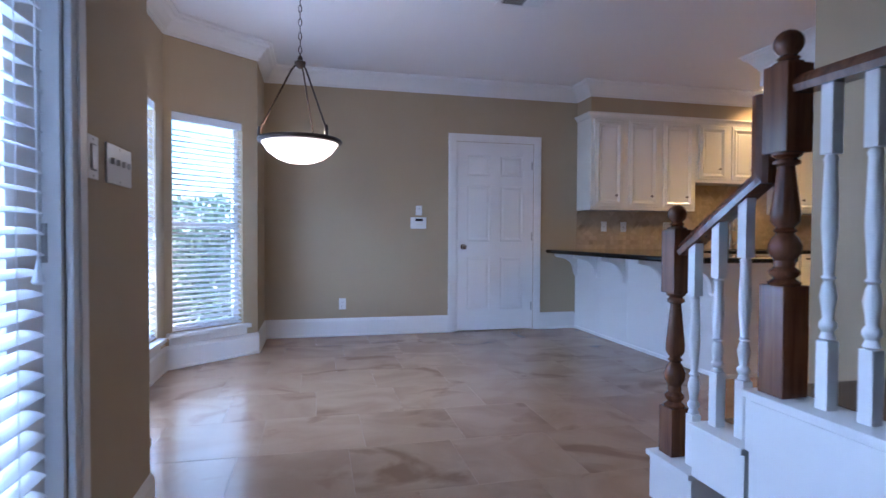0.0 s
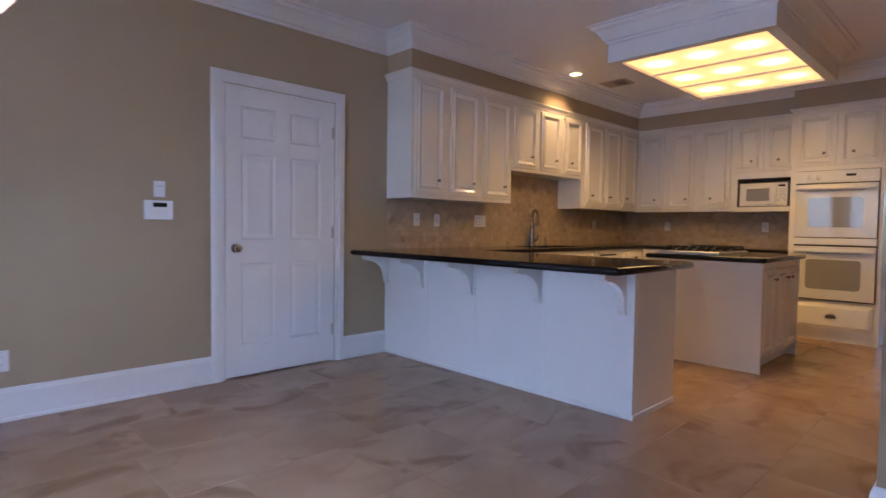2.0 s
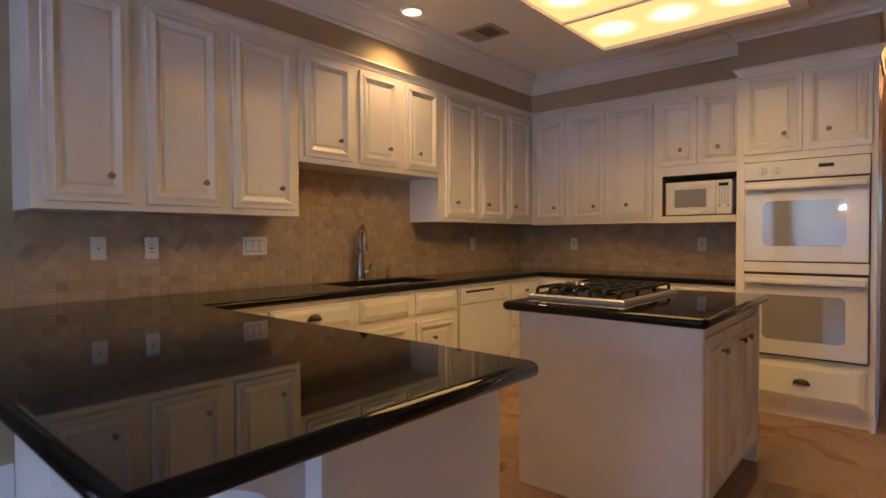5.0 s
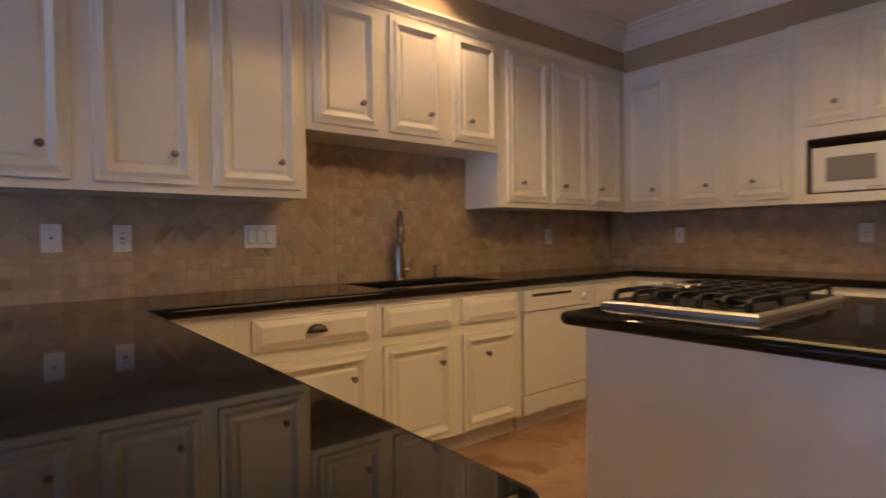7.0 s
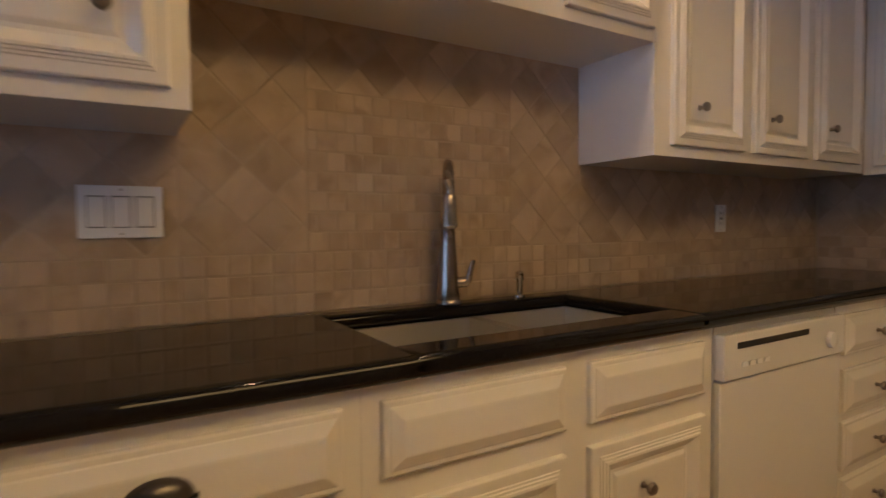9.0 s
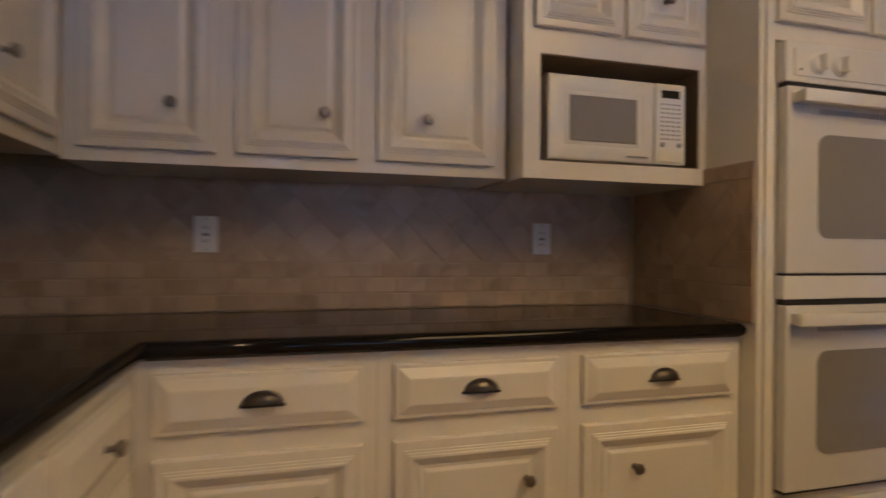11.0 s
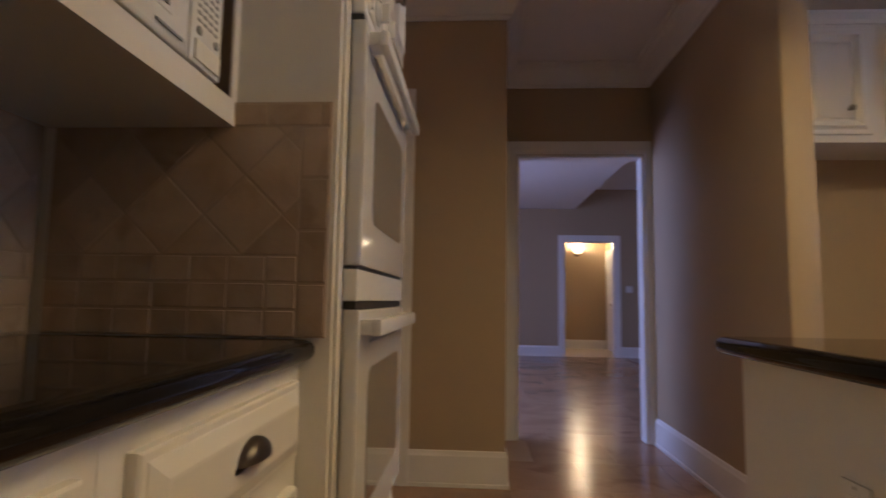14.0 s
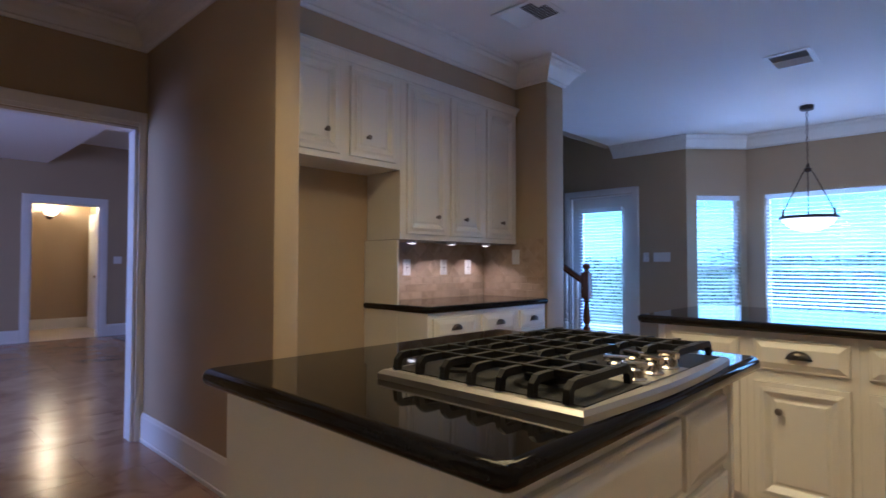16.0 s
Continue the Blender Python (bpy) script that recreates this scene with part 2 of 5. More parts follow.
# ---- mesh helpers ----
def bx(bm, x0, y0, z0, x1, y1, z1, bev=0.0):
    v = [bm.verts.new(p) for p in ((x0, y0, z0), (x1, y0, z0), (x1, y1, z0), (x0, y1, z0), (x0, y0, z1), (x1, y0, z1), (x1, y1, z1), (x0, y1, z1))]
    fs = [bm.faces.new([v[i] for i in q]) for q in ((3, 2, 1, 0), (4, 5, 6, 7), (0, 1, 5, 4), (1, 2, 6, 5), (2, 3, 7, 6), (3, 0, 4, 7))]
    if bev:
        es = list({e for f in fs for e in f.edges})
        bmesh.ops.bevel(bm, geom=es, offset=bev, segments=2, affect="EDGES", profile=0.6)
    return bm


def box(*a):
    return bx(bmesh.new(), *a)


def link(name, bm, material, smooth=False):
    me = bpy.data.meshes.new(name)
    bmesh.ops.recalc_face_normals(bm, faces=bm.faces)
    bm.to_mesh(me)
    bm.free()
    me.materials.append(material)
    if smooth:
        me.shade_smooth()
        me.set_sharp_from_angle(angle=radians(40))
    return new(name, me)


def part(name, bm, material, parent, label="", smooth=False):
    ob = link(name, bm, material, smooth)
    ob.parent = parent
    return tagged(ob, label)


def share(name, mesh, parent, m=None):
    """Another object on the same mesh, under parent."""
    ob = new(name, mesh)
    ob.parent = parent
    if m is not None:
        ob.matrix_basis = m
    return ob


def thing(name, m, label, category, group="", kind=""):
    ob = new(name)
    ob.matrix_basis = m
    ob.empty_display_size = 0.1
    return tagged(ob, label, category, group, kind)


def solid(name, bm, material, label, category, kind="", group="", smooth=False, m=None):
    ob = tagged(link(name, bm, material, smooth), label, category, group, kind)
    if m is not None:
        ob.matrix_basis = m
    return ob


def lathe(profile, seg=20, bm=None, at=(0, 0, 0)):
    """Turned shape round z from (radius, height) pairs."""
    bm = bm or bmesh.new()
    rings = []
    for r, z in profile:
        rings.append([bm.verts.new((at[0] + r * math.cos(2 * math.pi * i / seg), at[1] + r * math.sin(2 * math.pi * i / seg), at[2] + z)) for i in range(seg)])
    for a, b in zip(rings, rings[1:]):
        for i in range(seg):
            bm.faces.new((a[i], a[(i + 1) % seg], b[(i + 1) % seg], b[i]))
    bm.faces.new(rings[0][::-1])
    bm.faces.new(rings[-1])
    return bm


def turn(bm, m):
    bm.transform(m)
    return bm


def nested(bm, x0, z0, x1, z1, loops, y=0.0):
    """A rectangle facing -y, stepped through (inset, height) loops, closed at the last."""
    rs = []
    for i, d in loops:
        rs.append([bm.verts.new(p) for p in ((x0 + i, y - d, z0 + i), (x1 - i, y - d, z0 + i), (x1 - i, y - d, z1 - i), (x0 + i, y - d, z1 - i))])
    for a, b in zip(rs, rs[1:]):
        for k in range(4):
            bm.faces.new((a[k], a[(k + 1) % 4], b[(k + 1) % 4], b[k]))
    bm.faces.new(rs[-1])
    bm.faces.new(rs[0][::-1])
    return bm


def sweep(bm, profile, path, closed=False):
    """Runs a (out, z) profile along a plan line, the room on its right, with mitred corners."""
    pts = [Vector(p) for p in path]
    n = len(pts)
    rings = []
    for i, p in enumerate(pts):
        a = (p - pts[i - 1]).normalized() if (i or closed) else None
        b = (pts[(i + 1) % n] - p).normalized() if (i < n - 1 or closed) else None
        na = Vector((a.y, -a.x)) if a else None
        nb = Vector((b.y, -b.x)) if b else None
        if na is None or nb is None:
            m = na or nb
        else:
            m = (na + nb) / max(0.2, 1 + na.dot(nb))
        rings.append([bm.verts.new((p.x + m.x * o, p.y + m.y * o, z)) for o, z in profile])
    k = len(profile)
    for i in range(n if closed else n - 1):
        a, b = rings[i], rings[(i + 1) % n]
        for j in range(k):
            bm.faces.new((a[j], a[(j + 1) % k], b[(j + 1) % k], b[j]))
    if not closed:
        bm.faces.new(rings[0])
        bm.faces.new(rings[-1][::-1])
    return bm


def tube(bm, pts, r, seg=8):
    """A round bar along points."""
    pts = [Vector(p) for p in pts]
    rings = []
    up = Vector((0.13, 0.31, 0.94))
    for i, p in enumerate(pts):
        d = (pts[min(i + 1, len(pts) - 1)] - pts[max(i - 1, 0)]).normalized()
        u = d.cross(up).normalized()
        v = d.cross(u)
        rr = r[i] if isinstance(r, (list, tuple)) else r
        rings.append([bm.verts.new(p + rr * (math.cos(2 * math.pi * k / seg) * u + math.sin(2 * math.pi * k / seg) * v)) for k in range(seg)])
    for a, b in zip(rings, rings[1:]):
        for k in range(seg):
            bm.faces.new((a[k], a[(k + 1) % seg], b[(k + 1) % seg], b[k]))
    bm.faces.new(rings[0][::-1])
    bm.faces.new(rings[-1])
    return bm


# ---- structure ----
CEIL = 2.69
T = 0.12


def walls(name, boxes, label, material=M_WALL):
    bm = bmesh.new()
    for b in boxes:
        bx(bm, *b)
    return solid(name, bm, material, label, "wall", "structure")


# first box: unseen board added behind the door to stop outdoor light leaking in
walls("wall_north", [(1.40, 5.66, -0.2, 2.40, 5.72, 2.2), (-0.67, 5.5, 0, 1.46, 5.62, CEIL), (1.46, 5.5, 2.045, 2.345, 5.62, CEIL), (2.345, 5.5, 0, 7.22, 5.62, CEIL)], "tan painted wall with a white door")
walls("wall_west", [(-0.698, -2.6, 0, -0.578, 0.36, 5.0), (-0.698, 0.36, 2.06, -0.578, 1.26, 5.0), (-0.698, 1.26, 0, -0.578, 1.93, 5.0), (-0.62, 4.82, 0, -0.50, 5.5, CEIL), (-0.698, 1.93, 2.86, -0.578, 4.82, 5.0)], "tan painted wall beside the glass door")


def bay_wall(name, a, b, u0, u1, z0, z1):
    """A bay wall from a to b with one window opening."""
    a, b = Vector(a), Vector(b)
    ln = (b - a).length
    bm = bmesh.new()
    for q in ((0, 0, 0, u0, T, CEIL), (u1, 0, 0, ln, T, CEIL), (u0, 0, 0, u1, T, z0), (u0, 0, z1, u1, T, CEIL)):
        bx(bm, *q)
    d = (b - a).normalized()
    m = Matrix.Translation((a.x, a.y, 0)) @ Matrix.Rotation(math.atan2(d.y, d.x), 4, "Z")
    solid(name, bm, M_WALL, "tan painted bay wall with a tall window", "wall", "structure", m=m)
    return m, ln


BAY_S = bay_wall("wall_bay_south", (-0.578, 1.93), (-1.12, 2.44), 0.125, 0.665, 0.28, 1.98)
BAY_W = bay_wall("wall_bay_west", (-1.12, 2.44), (-1.12, 4.31), 0.19, 1.66, 0.28, 1.98)
BAY_N = bay_wall("wall_bay_north", (-1.12, 4.31), (-0.50, 4.82), 0.06, 0.66, 0.28, 1.98)

walls("wall_east", [(7.07, 3.35, 0, 7.22, 5.5, CEIL)], "tan kitchen wall behind the cabinets")
walls("wall_oven_side", [(6.462, 3.332, 0, 7.22, 3.35, 2.34)], "cream painted side of the oven cabinet", M_CAB)
walls("wall_hall_north", [(7.105, 2.585, 0, 9.2, 2.70, CEIL), (7.105, 2.70, 0, 7.22, 3.33, CEIL)], "tan hall wall")
walls("wall_hall_end", [(9.2, 2.46, 0, 9.32, 2.70, CEIL), (9.2, 1.33, 0, 9.32, 1.70, CEIL), (9.2, 1.70, 2.04, 9.32, 2.46, CEIL)], "tan hall wall with a cased opening")
walls("wall_hall_south", [(6.02, 1.33, 0, 6.61, 1.45, CEIL), (6.61, 1.33, 2.05, 7.39, 1.45, CEIL), (7.39, 1.33, 0, 9.2, 1.45, CEIL)], "tan hall wall with a panel door")
walls("wall_passage_east", [(6.02, 0.33, 0, 6.17, 1.33, CEIL)], "tan passage wall")
walls("wall_passage_end", [(5.89, 0.33, 0, 6.02, 0.45, CEIL), (4.80, 0.33, 0, 4.98, 0.45, CEIL), (4.98, 0.33, 2.03, 5.89, 0.45, CEIL)], "tan passage wall with a cased opening")
_bm = bmesh.new()
bx(_bm, 4.80, 0.45, 0, 4.93, 2.13, CEIL, 0.022)
solid("wall_passage_west", _bm, M_WALL, "tan wall end with rounded corners beside the fridge recess", "wall", "structure", smooth=True)
walls("wall_south", [(2.64, 1.32, 0, 4.80, 1.44, CEIL)], "tan wall behind the south cabinets")
_bm = bmesh.new()
bx(_bm, 2.40, 1.325, 0, 2.64, 2.06, CEIL, 0.02)
solid("wall_south_end", _bm, M_WALL, "tan wall end beside the counter", "wall", "structure", smooth=True)
walls("wall_stair", [(2.40, -2.6, 0, 2.62, 1.32, 5.0), (2.40, 1.32, CEIL, 2.62, 2.11, 5.0)], "tan stair wall")
walls("wall_back", [(-0.72, -2.72, 0, 2.62, -2.6, 5.0)], "tan wall of the stair hall")
walls("wall_header", [(-0.578, 0.88, CEIL, 2.5, 1.0, 5.0)], "tan wall above the ceiling's edge")
# soffit over the wall cabinets, and over the south ones
walls("wall_soffit", [(2.87, 5.185, 2.33, 6.775, 5.5, CEIL), (6.775, 3.35, 2.33, 7.07, 5.5, CEIL), (6.475, 2.585, 2.33, 7.22, 3.35, CEIL)], "tan soffit above the cabinets")
walls("wall_soffit_south", [(2.64, 1.44, 2.33, 4.80, 1.77, CEIL)], "tan soffit above the south cabinets")
walls("wall_south_room", [(8.2, -5.6, 0, 8.32, -2.7, 3.0), (8.2, -0.3, 0, 8.32, 0.33, 3.0), (8.2, -2.7, 2.4, 8.32, -0.3, 3.0), (2.4, -5.6, 0, 2.5, 0.33, 3.0), (2.5, -5.62, 0, 3.71, -5.5, 3.0), (4.59, -5.62, 0, 8.2, -5.5, 3.0), (3.71, -5.62, 2.05, 4.59, -5.5, 3.0), (6.17, 0.33, 0, 8.2, 0.45, 3.0), (2.62, 0.33, 0, 4.8, 0.45, 3.0)], "greyish tan walls of the room beyond")
walls("wall_vestibule", [(2.9, -7.3, 0, 5.4, -7.2, 2.7), (3.35, -7.2, 0, 3.45, -5.62, 2.7), (5.4, -7.3, 0, 5.5, -5.62, 2.7)], "tan vestibule walls")
walls("wall_carpet_room", [(12.0, 0.0, 0, 12.12, 1.21, 3.0), (12.0, 1.99, 0, 12.12, 4.6, 3.0), (12.0, 1.21, 0, 12.12, 1.99, 0.46), (12.0, 1.21, 2.10, 12.12, 1.99, 3.0), (9.32, -0.1, 0, 12.12, 0, 3.0), (9.32, 4.6, 0, 9.9, 4.7, 3.0), (11.3, 4.6, 0, 12.12, 4.7, 3.0), (9.9, 4.6, 0, 11.3, 4.7, 0.6), (9.9, 4.6, 2.2, 11.3, 4.7, 3.0), (9.2, 2.70, 0, 9.32, 4.7, 3.0), (9.2, -0.1, 0, 9.32, 1.33, 3.0), (9.2, 1.33, CEIL + 0.15, 9.32, 2.70, 3.0)], "pale tan walls of the carpeted room")


def ceiling(name, boxes):
    bm = bmesh.new()
    for b in boxes:
        bx(bm, *b)
    solid(name, bm, M_CEIL, "flat white painted ceiling", "ceiling", "structure")


ceiling("ceiling", [(-1.4, 1.0, CEIL, 2.5, 5.62, CEIL + 0.15), (2.62, 0.3, CEIL, 9.32, 5.62, CEIL + 0.15), (2.5, 2.11, CEIL, 2.62, 5.62, CEIL + 0.15)])
ceiling("ceiling_stair", [(-0.72, -2.72, 5.0, 2.62, 1.0, 5.1)])
ceiling("ceiling_south_room", [(2.4, -5.62, 3.0, 8.32, 0.29, 3.1), (4.40, -5.5, 2.64, 8.2, 0.29, 3.0), (2.8, -7.3, 2.7, 5.5, -5.63, 2.8)])
ceiling("ceiling_carpet_room", [(9.33, -0.1, 3.0, 12.12, 4.7, 3.1)])

CROWN = [(0, 2.535), (0.012, 2.535), (0.016, 2.555), (0.028, 2.56), (0.045, 2.59), (0.075, 2.63), (0.10, 2.645), (0.108, 2.665), (0.125, 2.67), (0.128, 2.689), (0, 2.689)]
_bm = bmesh.new()
sweep(_bm, CROWN, [(-0.578, 1.0), (-0.578, 1.93), (-1.12, 2.44), (-1.12, 4.31), (-0.50, 4.82), (-0.50, 5.5), (2.87, 5.5), (2.87, 5.185), (6.775, 5.185), (6.775, 3.35), (6.475, 3.35), (6.475, 2.585), (7.22, 2.585), (9.2, 2.585), (9.2, 1.45), (6.02, 1.45), (6.02, 0.45), (4.93, 0.45), (4.93, 2.13), (4.80, 2.13), (4.80, 1.77), (2.64, 1.77), (2.64, 2.06), (2.40, 2.06), (2.40, 1.0)])
solid("trim_crown", _bm, M_TRIM, "white stepped crown moulding along the ceiling", "trim", "structure")

BASE = [(0, 0), (0.02, 0), (0.02, 0.018), (0.014, 0.02), (0.014, 0.155), (0.010, 0.165), (0.006, 0.18), (0, 0.183)]


def baseboard(path):
    solid("baseboard", sweep(bmesh.new(), BASE, path), M_TRIM, "tall white painted baseboard", "baseboard", "structure")


baseboard([(-0.578, 1.33), (-0.578, 1.93), (-1.12, 2.44), (-1.12, 4.31), (-0.50, 4.82), (-0.50, 5.5), (1.41, 5.5)])
baseboard([(2.42, 5.5), (2.855, 5.5)])
baseboard([(9.2, 1.62), (9.2, 1.45), (7.475, 1.45)])
baseboard([(6.525, 1.45), (6.02, 1.45), (6.02, 0.45), (5.99, 0.45)])
baseboard([(4.93, 0.46), (4.93, 2.13), (4.80, 2.13), (4.80, 1.46)])
baseboard([(2.64, 2.05), (2.64, 2.06), (2.40, 2.06), (2.40, 1.78)])
baseboard([(2.5, -5.5), (2.5, 0.33), (4.9, 0.33)])
baseboard([(8.2, 0.33), (8.2, -5.5), (4.70, -5.5)])
baseboard([(3.60, -5.5), (2.5, -5.5)])
baseboard([(5.4, -7.2), (2.9, -7.2)])
baseboard([(9.32, 4.6), (12.0, 4.6), (12.0, 0.0), (9.32, 0.0)])
baseboard([(-0.578, -2.6), (-0.578, 0.28)])


def casing(name, m, w, h, cw=0.085, label="white fluted door casing", depth=0.12):
    """Casing and jamb round an opening; local x along the wall, -y into the room, origin at the opening's left foot."""
    c = thing(name, m, label, "door casing", kind="structure")
    for nm, x0, x1 in (("jamb_casing", -cw, -0.004), ("jamb_casing", w + 0.004, w + cw)):
        bm = bmesh.new()
        bx(bm, x0, -0.018, 0, x1, 0, h + cw, 0.004)
        bx(bm, x0 + (0.012 if x0 < 0 else 0.03), -0.024, 0, x1 - (0.03 if x0 < 0 else 0.012), -0.018, h + cw * 0.8)
        part(nm, bm, M_TRIM, c)
    bm = bmesh.new()
    bx(bm, -0.004, -0.0178, h + 0.004, w + 0.004, 0, h + cw, 0.004)
    bx(bm, -0.04, -0.0238, h + 0.03, w + 0.04, -0.018, h + cw - 0.012)
    part("head_casing", bm, M_TRIM, c)
    bm = bmesh.new()
    bx(bm, 0.0, 0.0, 0, 0.016, depth, h)
    bx(bm, w - 0.016, 0.0, 0, w, depth, h)
    bx(bm, 0.016, 0.0, h - 0.016, w - 0.016, depth, h)
    part("jamb", bm, M_TRIM, c)
    return c


casing("trim_door_north", pose(1.46, 5.497, 0), 0.885, 2.045)
casing("trim_opening_hall_end", pose(9.197, 2.46, 0, 0, 0, -90), 0.76, 2.04)
casing("trim_door_hall", pose(7.39, 1.453, 0, 0, 0, 180), 0.78, 2.05)
casing("trim_opening_passage", pose(5.89, 0.453, 0, 0, 0, 180), 0.91, 2.03, 0.10)
casing("trim_glass_door", pose(-0.575, 0.36, 0, 0, 0, 90), 0.90, 2.06)
casing("trim_opening_far", pose(4.59, -5.497, 0, 0, 0, 180), 0.88, 2.05, 0.11)


def panel_door(name, m, w, h, knob_x, label, mat_=M_TRIM):
    """Six panel door leaf, front towards -y."""
    d = thing(name, m, label, "door", kind="structure")
    s, r = 0.105, 0.10
    bm = box(0, -0.022, 0, w, 0.012, h)
    cols = ((s, (w - s) / 2 - 0.005), ((w + s) / 2 + 0.005, w - s))
    rows = ((0.22, 0.80), (0.96, 1.57), (1.67, h - 0.12))
    zs = [0, 0.22, 0.80, 0.96, 1.57, 1.67, h - 0.12, h]
    for x0, x1 in ((0, s), (cols[0][1], cols[1][0]), (w - s, w)):
        part("stile", box(x0, -0.034, 0, x1, -0.0218, h), mat_, d)
    for z0, z1 in zip(zs[::2], zs[1::2]):
        for x0, x1 in cols:
            part("rail", box(x0 + 0.0006, -0.0338, z0, x1 - 0.0006, -0.0218, z1), mat_, d)
    part("leaf", bm, mat_, d)
    for x0, x1 in cols:
        for z0, z1 in rows:
            part("panel", nested(bmesh.new(), x0 + 0.002, z0 + 0.002, x1 - 0.002, z1 - 0.002, [(0, 0), (0, 0.011), (0.012, 0.004), (0.02, 0.003), (0.045, 0.010)], -0.0225), mat_, d)
    k = part("door_knob", turn(lathe([(0.031, 0), (0.031, 0.006), (0.012, 0.010), (0.011, 0.03), (0.024, 0.04), (0.028, 0.052), (0.024, 0.064), (0.01, 0.069)]), pose(knob_x, -0.034, 0.905, 90)), M_CHROME, d, "satin nickel round door knob", True)
    hx = w if knob_x < w / 2 else 0
    for z in (0.25, 1.02, 1.80):
        part("hinge", turn(lathe([(0.008, -0.045), (0.008, 0.045)], 8), pose(hx, -0.036, z)), M_STEEL, d)
    return d


panel_door("door_north", pose(1.478, 5.53, 0.012), 0.849, 2.015, 0.065, "closed white six panel door in the dining wall")
panel_door("door_hall", pose(7.372, 1.42, 0.012, 0, 0, 180), 0.744, 2.02, 0.68, "closed white six panel door in the hall")
panel_door("door_vestibule", pose(3.466, -7.02, 0.012, 0, 0, 90), 0.70, 2.0, 0.62, "closed white six panel door in the vestibule")
solid("baseboard_vestibule", box(3.452, -7.199, 0.0, 5.39, -7.182, 0.14, 0.003), M_TRIM, "white baseboard of the vestibule", "baseboard", "structure")

# ---- windows ----
def blind(name, m, w, h, label, pitch=0.042, tilt=14, group="window blinds"):
    """Horizontal slat blind, hung from its head rail; origin at the lower left corner, +y outwards."""
    b = thing(name, m, label, "window blind", group)
    part("head_rail", box(0, -0.03, h - 0.055, w, 0.03, h, 0.004), M_BLIND, b)
    part("bottom_rail", box(0.004, -0.024, 0.004, w - 0.004, 0.024, 0.024, 0.004), M_BLIND, b)
    bm = bmesh.new()
    n = 5
    for s in (0, 1):
        for i in range(n):
            u = -0.024 + 0.048 * i / (n - 1)
            for x in (0.006, w - 0.006):
                bm.verts.new((x, u, 0.004 * (1 - (u / 0.024) ** 2) + s * 0.0028))
    bm.verts.ensure_lookup_table()
    V = bm.verts
    for i in range(n - 1):
        a = 2 * i
        bm.faces.new((V[a], V[a + 1], V[a + 3], V[a + 2]))
        c = 2 * n + 2 * i
        bm.faces.new((V[c], V[c + 2], V[c + 3], V[c + 1]))
    for a, c in ((0, 1), (2 * n - 2, 2 * n - 1)):
        bm.faces.new((V[a], V[c], V[c + 2 * n], V[a + 2 * n]))
    first = part("slat", bm, M_BLIND, b, smooth=True)
    cnt = int((h - 0.10) / pitch)
    rnd = random.Random(len(name) + int(w * 100))
    for i in range(cnt):
        mm = pose(rnd.uniform(-0.001, 0.001), 0, 0.045 + i * pitch, tilt + rnd.uniform(-2.5, 2.5), rnd.uniform(-0.12, 0.12), 0)
        if i == 0:
            first.matrix_basis = mm
        else:
            share("slat", first.data, b, mm)
    for x in ([0.12, w - 0.12] if w < 1 else [0.15, w / 2, w - 0.15]):
        for y in (-0.0265, 0.0265):
            part("ladder_cord", tube(bmesh.new(), [(x, y, 0.02), (x, y, h - 0.05)], 0.0012, 5), M_BLIND, b)
    bm = tube(bmesh.new(), [(w - 0.06, -0.034, h - 0.06), (w - 0.06, -0.036, h * 0.45)], 0.0014, 5)
    pc = part("pull_cord", bm, M_BLIND, b)
    part("tassel", lathe([(0.003, 0.05), (0.006, 0.03), (0.012, 0.005), (0.008, 0)], 10, at=(w - 0.06, -0.036, h * 0.45 - 0.05)), M_BLIND, pc, smooth=True)
    return b


def window(name, m, w, h, label, sill=True):
    """Double hung window in an opening, +y outwards; origin at the opening's lower left corner on the room side."""
    g = thing(name, m, label, "window", kind="structure")
    bm = bmesh.new()
    for q in ((0, 0.07, 0, 0.04, 0.115, h), (w - 0.04, 0.07, 0, w, 0.115, h), (0.04, 0.07, 0, w - 0.04, 0.115, 0.05), (0.04, 0.07, h - 0.04, w - 0.04, 0.115, h)):
        bx(bm, *q)
    part("window_frame", bm, M_TRIM, g)
    part("meeting_rail", box(0.04, 0.075, h * 0.48, w - 0.04, 0.11, h * 0.48 + 0.04), M_TRIM, g)
    for z0, z1 in ((0.05, h * 0.48), (h * 0.48 + 0.04, h - 0.04)):
        p = part("pane", box(0.04, 0.09, z0, w - 0.04, 0.094, z1), M_GLASS, g)
        p.visible_shadow = False
    if sill:
        part("window_sill", box(-0.05, -0.055, -0.035, w + 0.05, 0.07, -0.002, 0.006), M_TRIM, g)
        part("apron", box(-0.03, -0.016, -0.095, w + 0.03, -0.002, -0.036, 0.003), M_TRIM, g)
    return g


for (m, ln), nm, u0, u1 in ((BAY_S, "window_1", 0.125, 0.665), (BAY_W, "window_2", 0.19, 1.66), (BAY_N, "window_3", 0.06, 0.66)):
    mm = m @ pose(u0, 0, 0.28)
    window(nm, mm, u1 - u0, 1.70, "white double hung bay window over a white sill")
    blind("window_blind", m @ pose(u0 + 0.006, 0.032, 0.282), u1 - u0 - 0.012, 1.69, "white wooden slat blind, lowered with slats open, in the bay window", tilt=19)

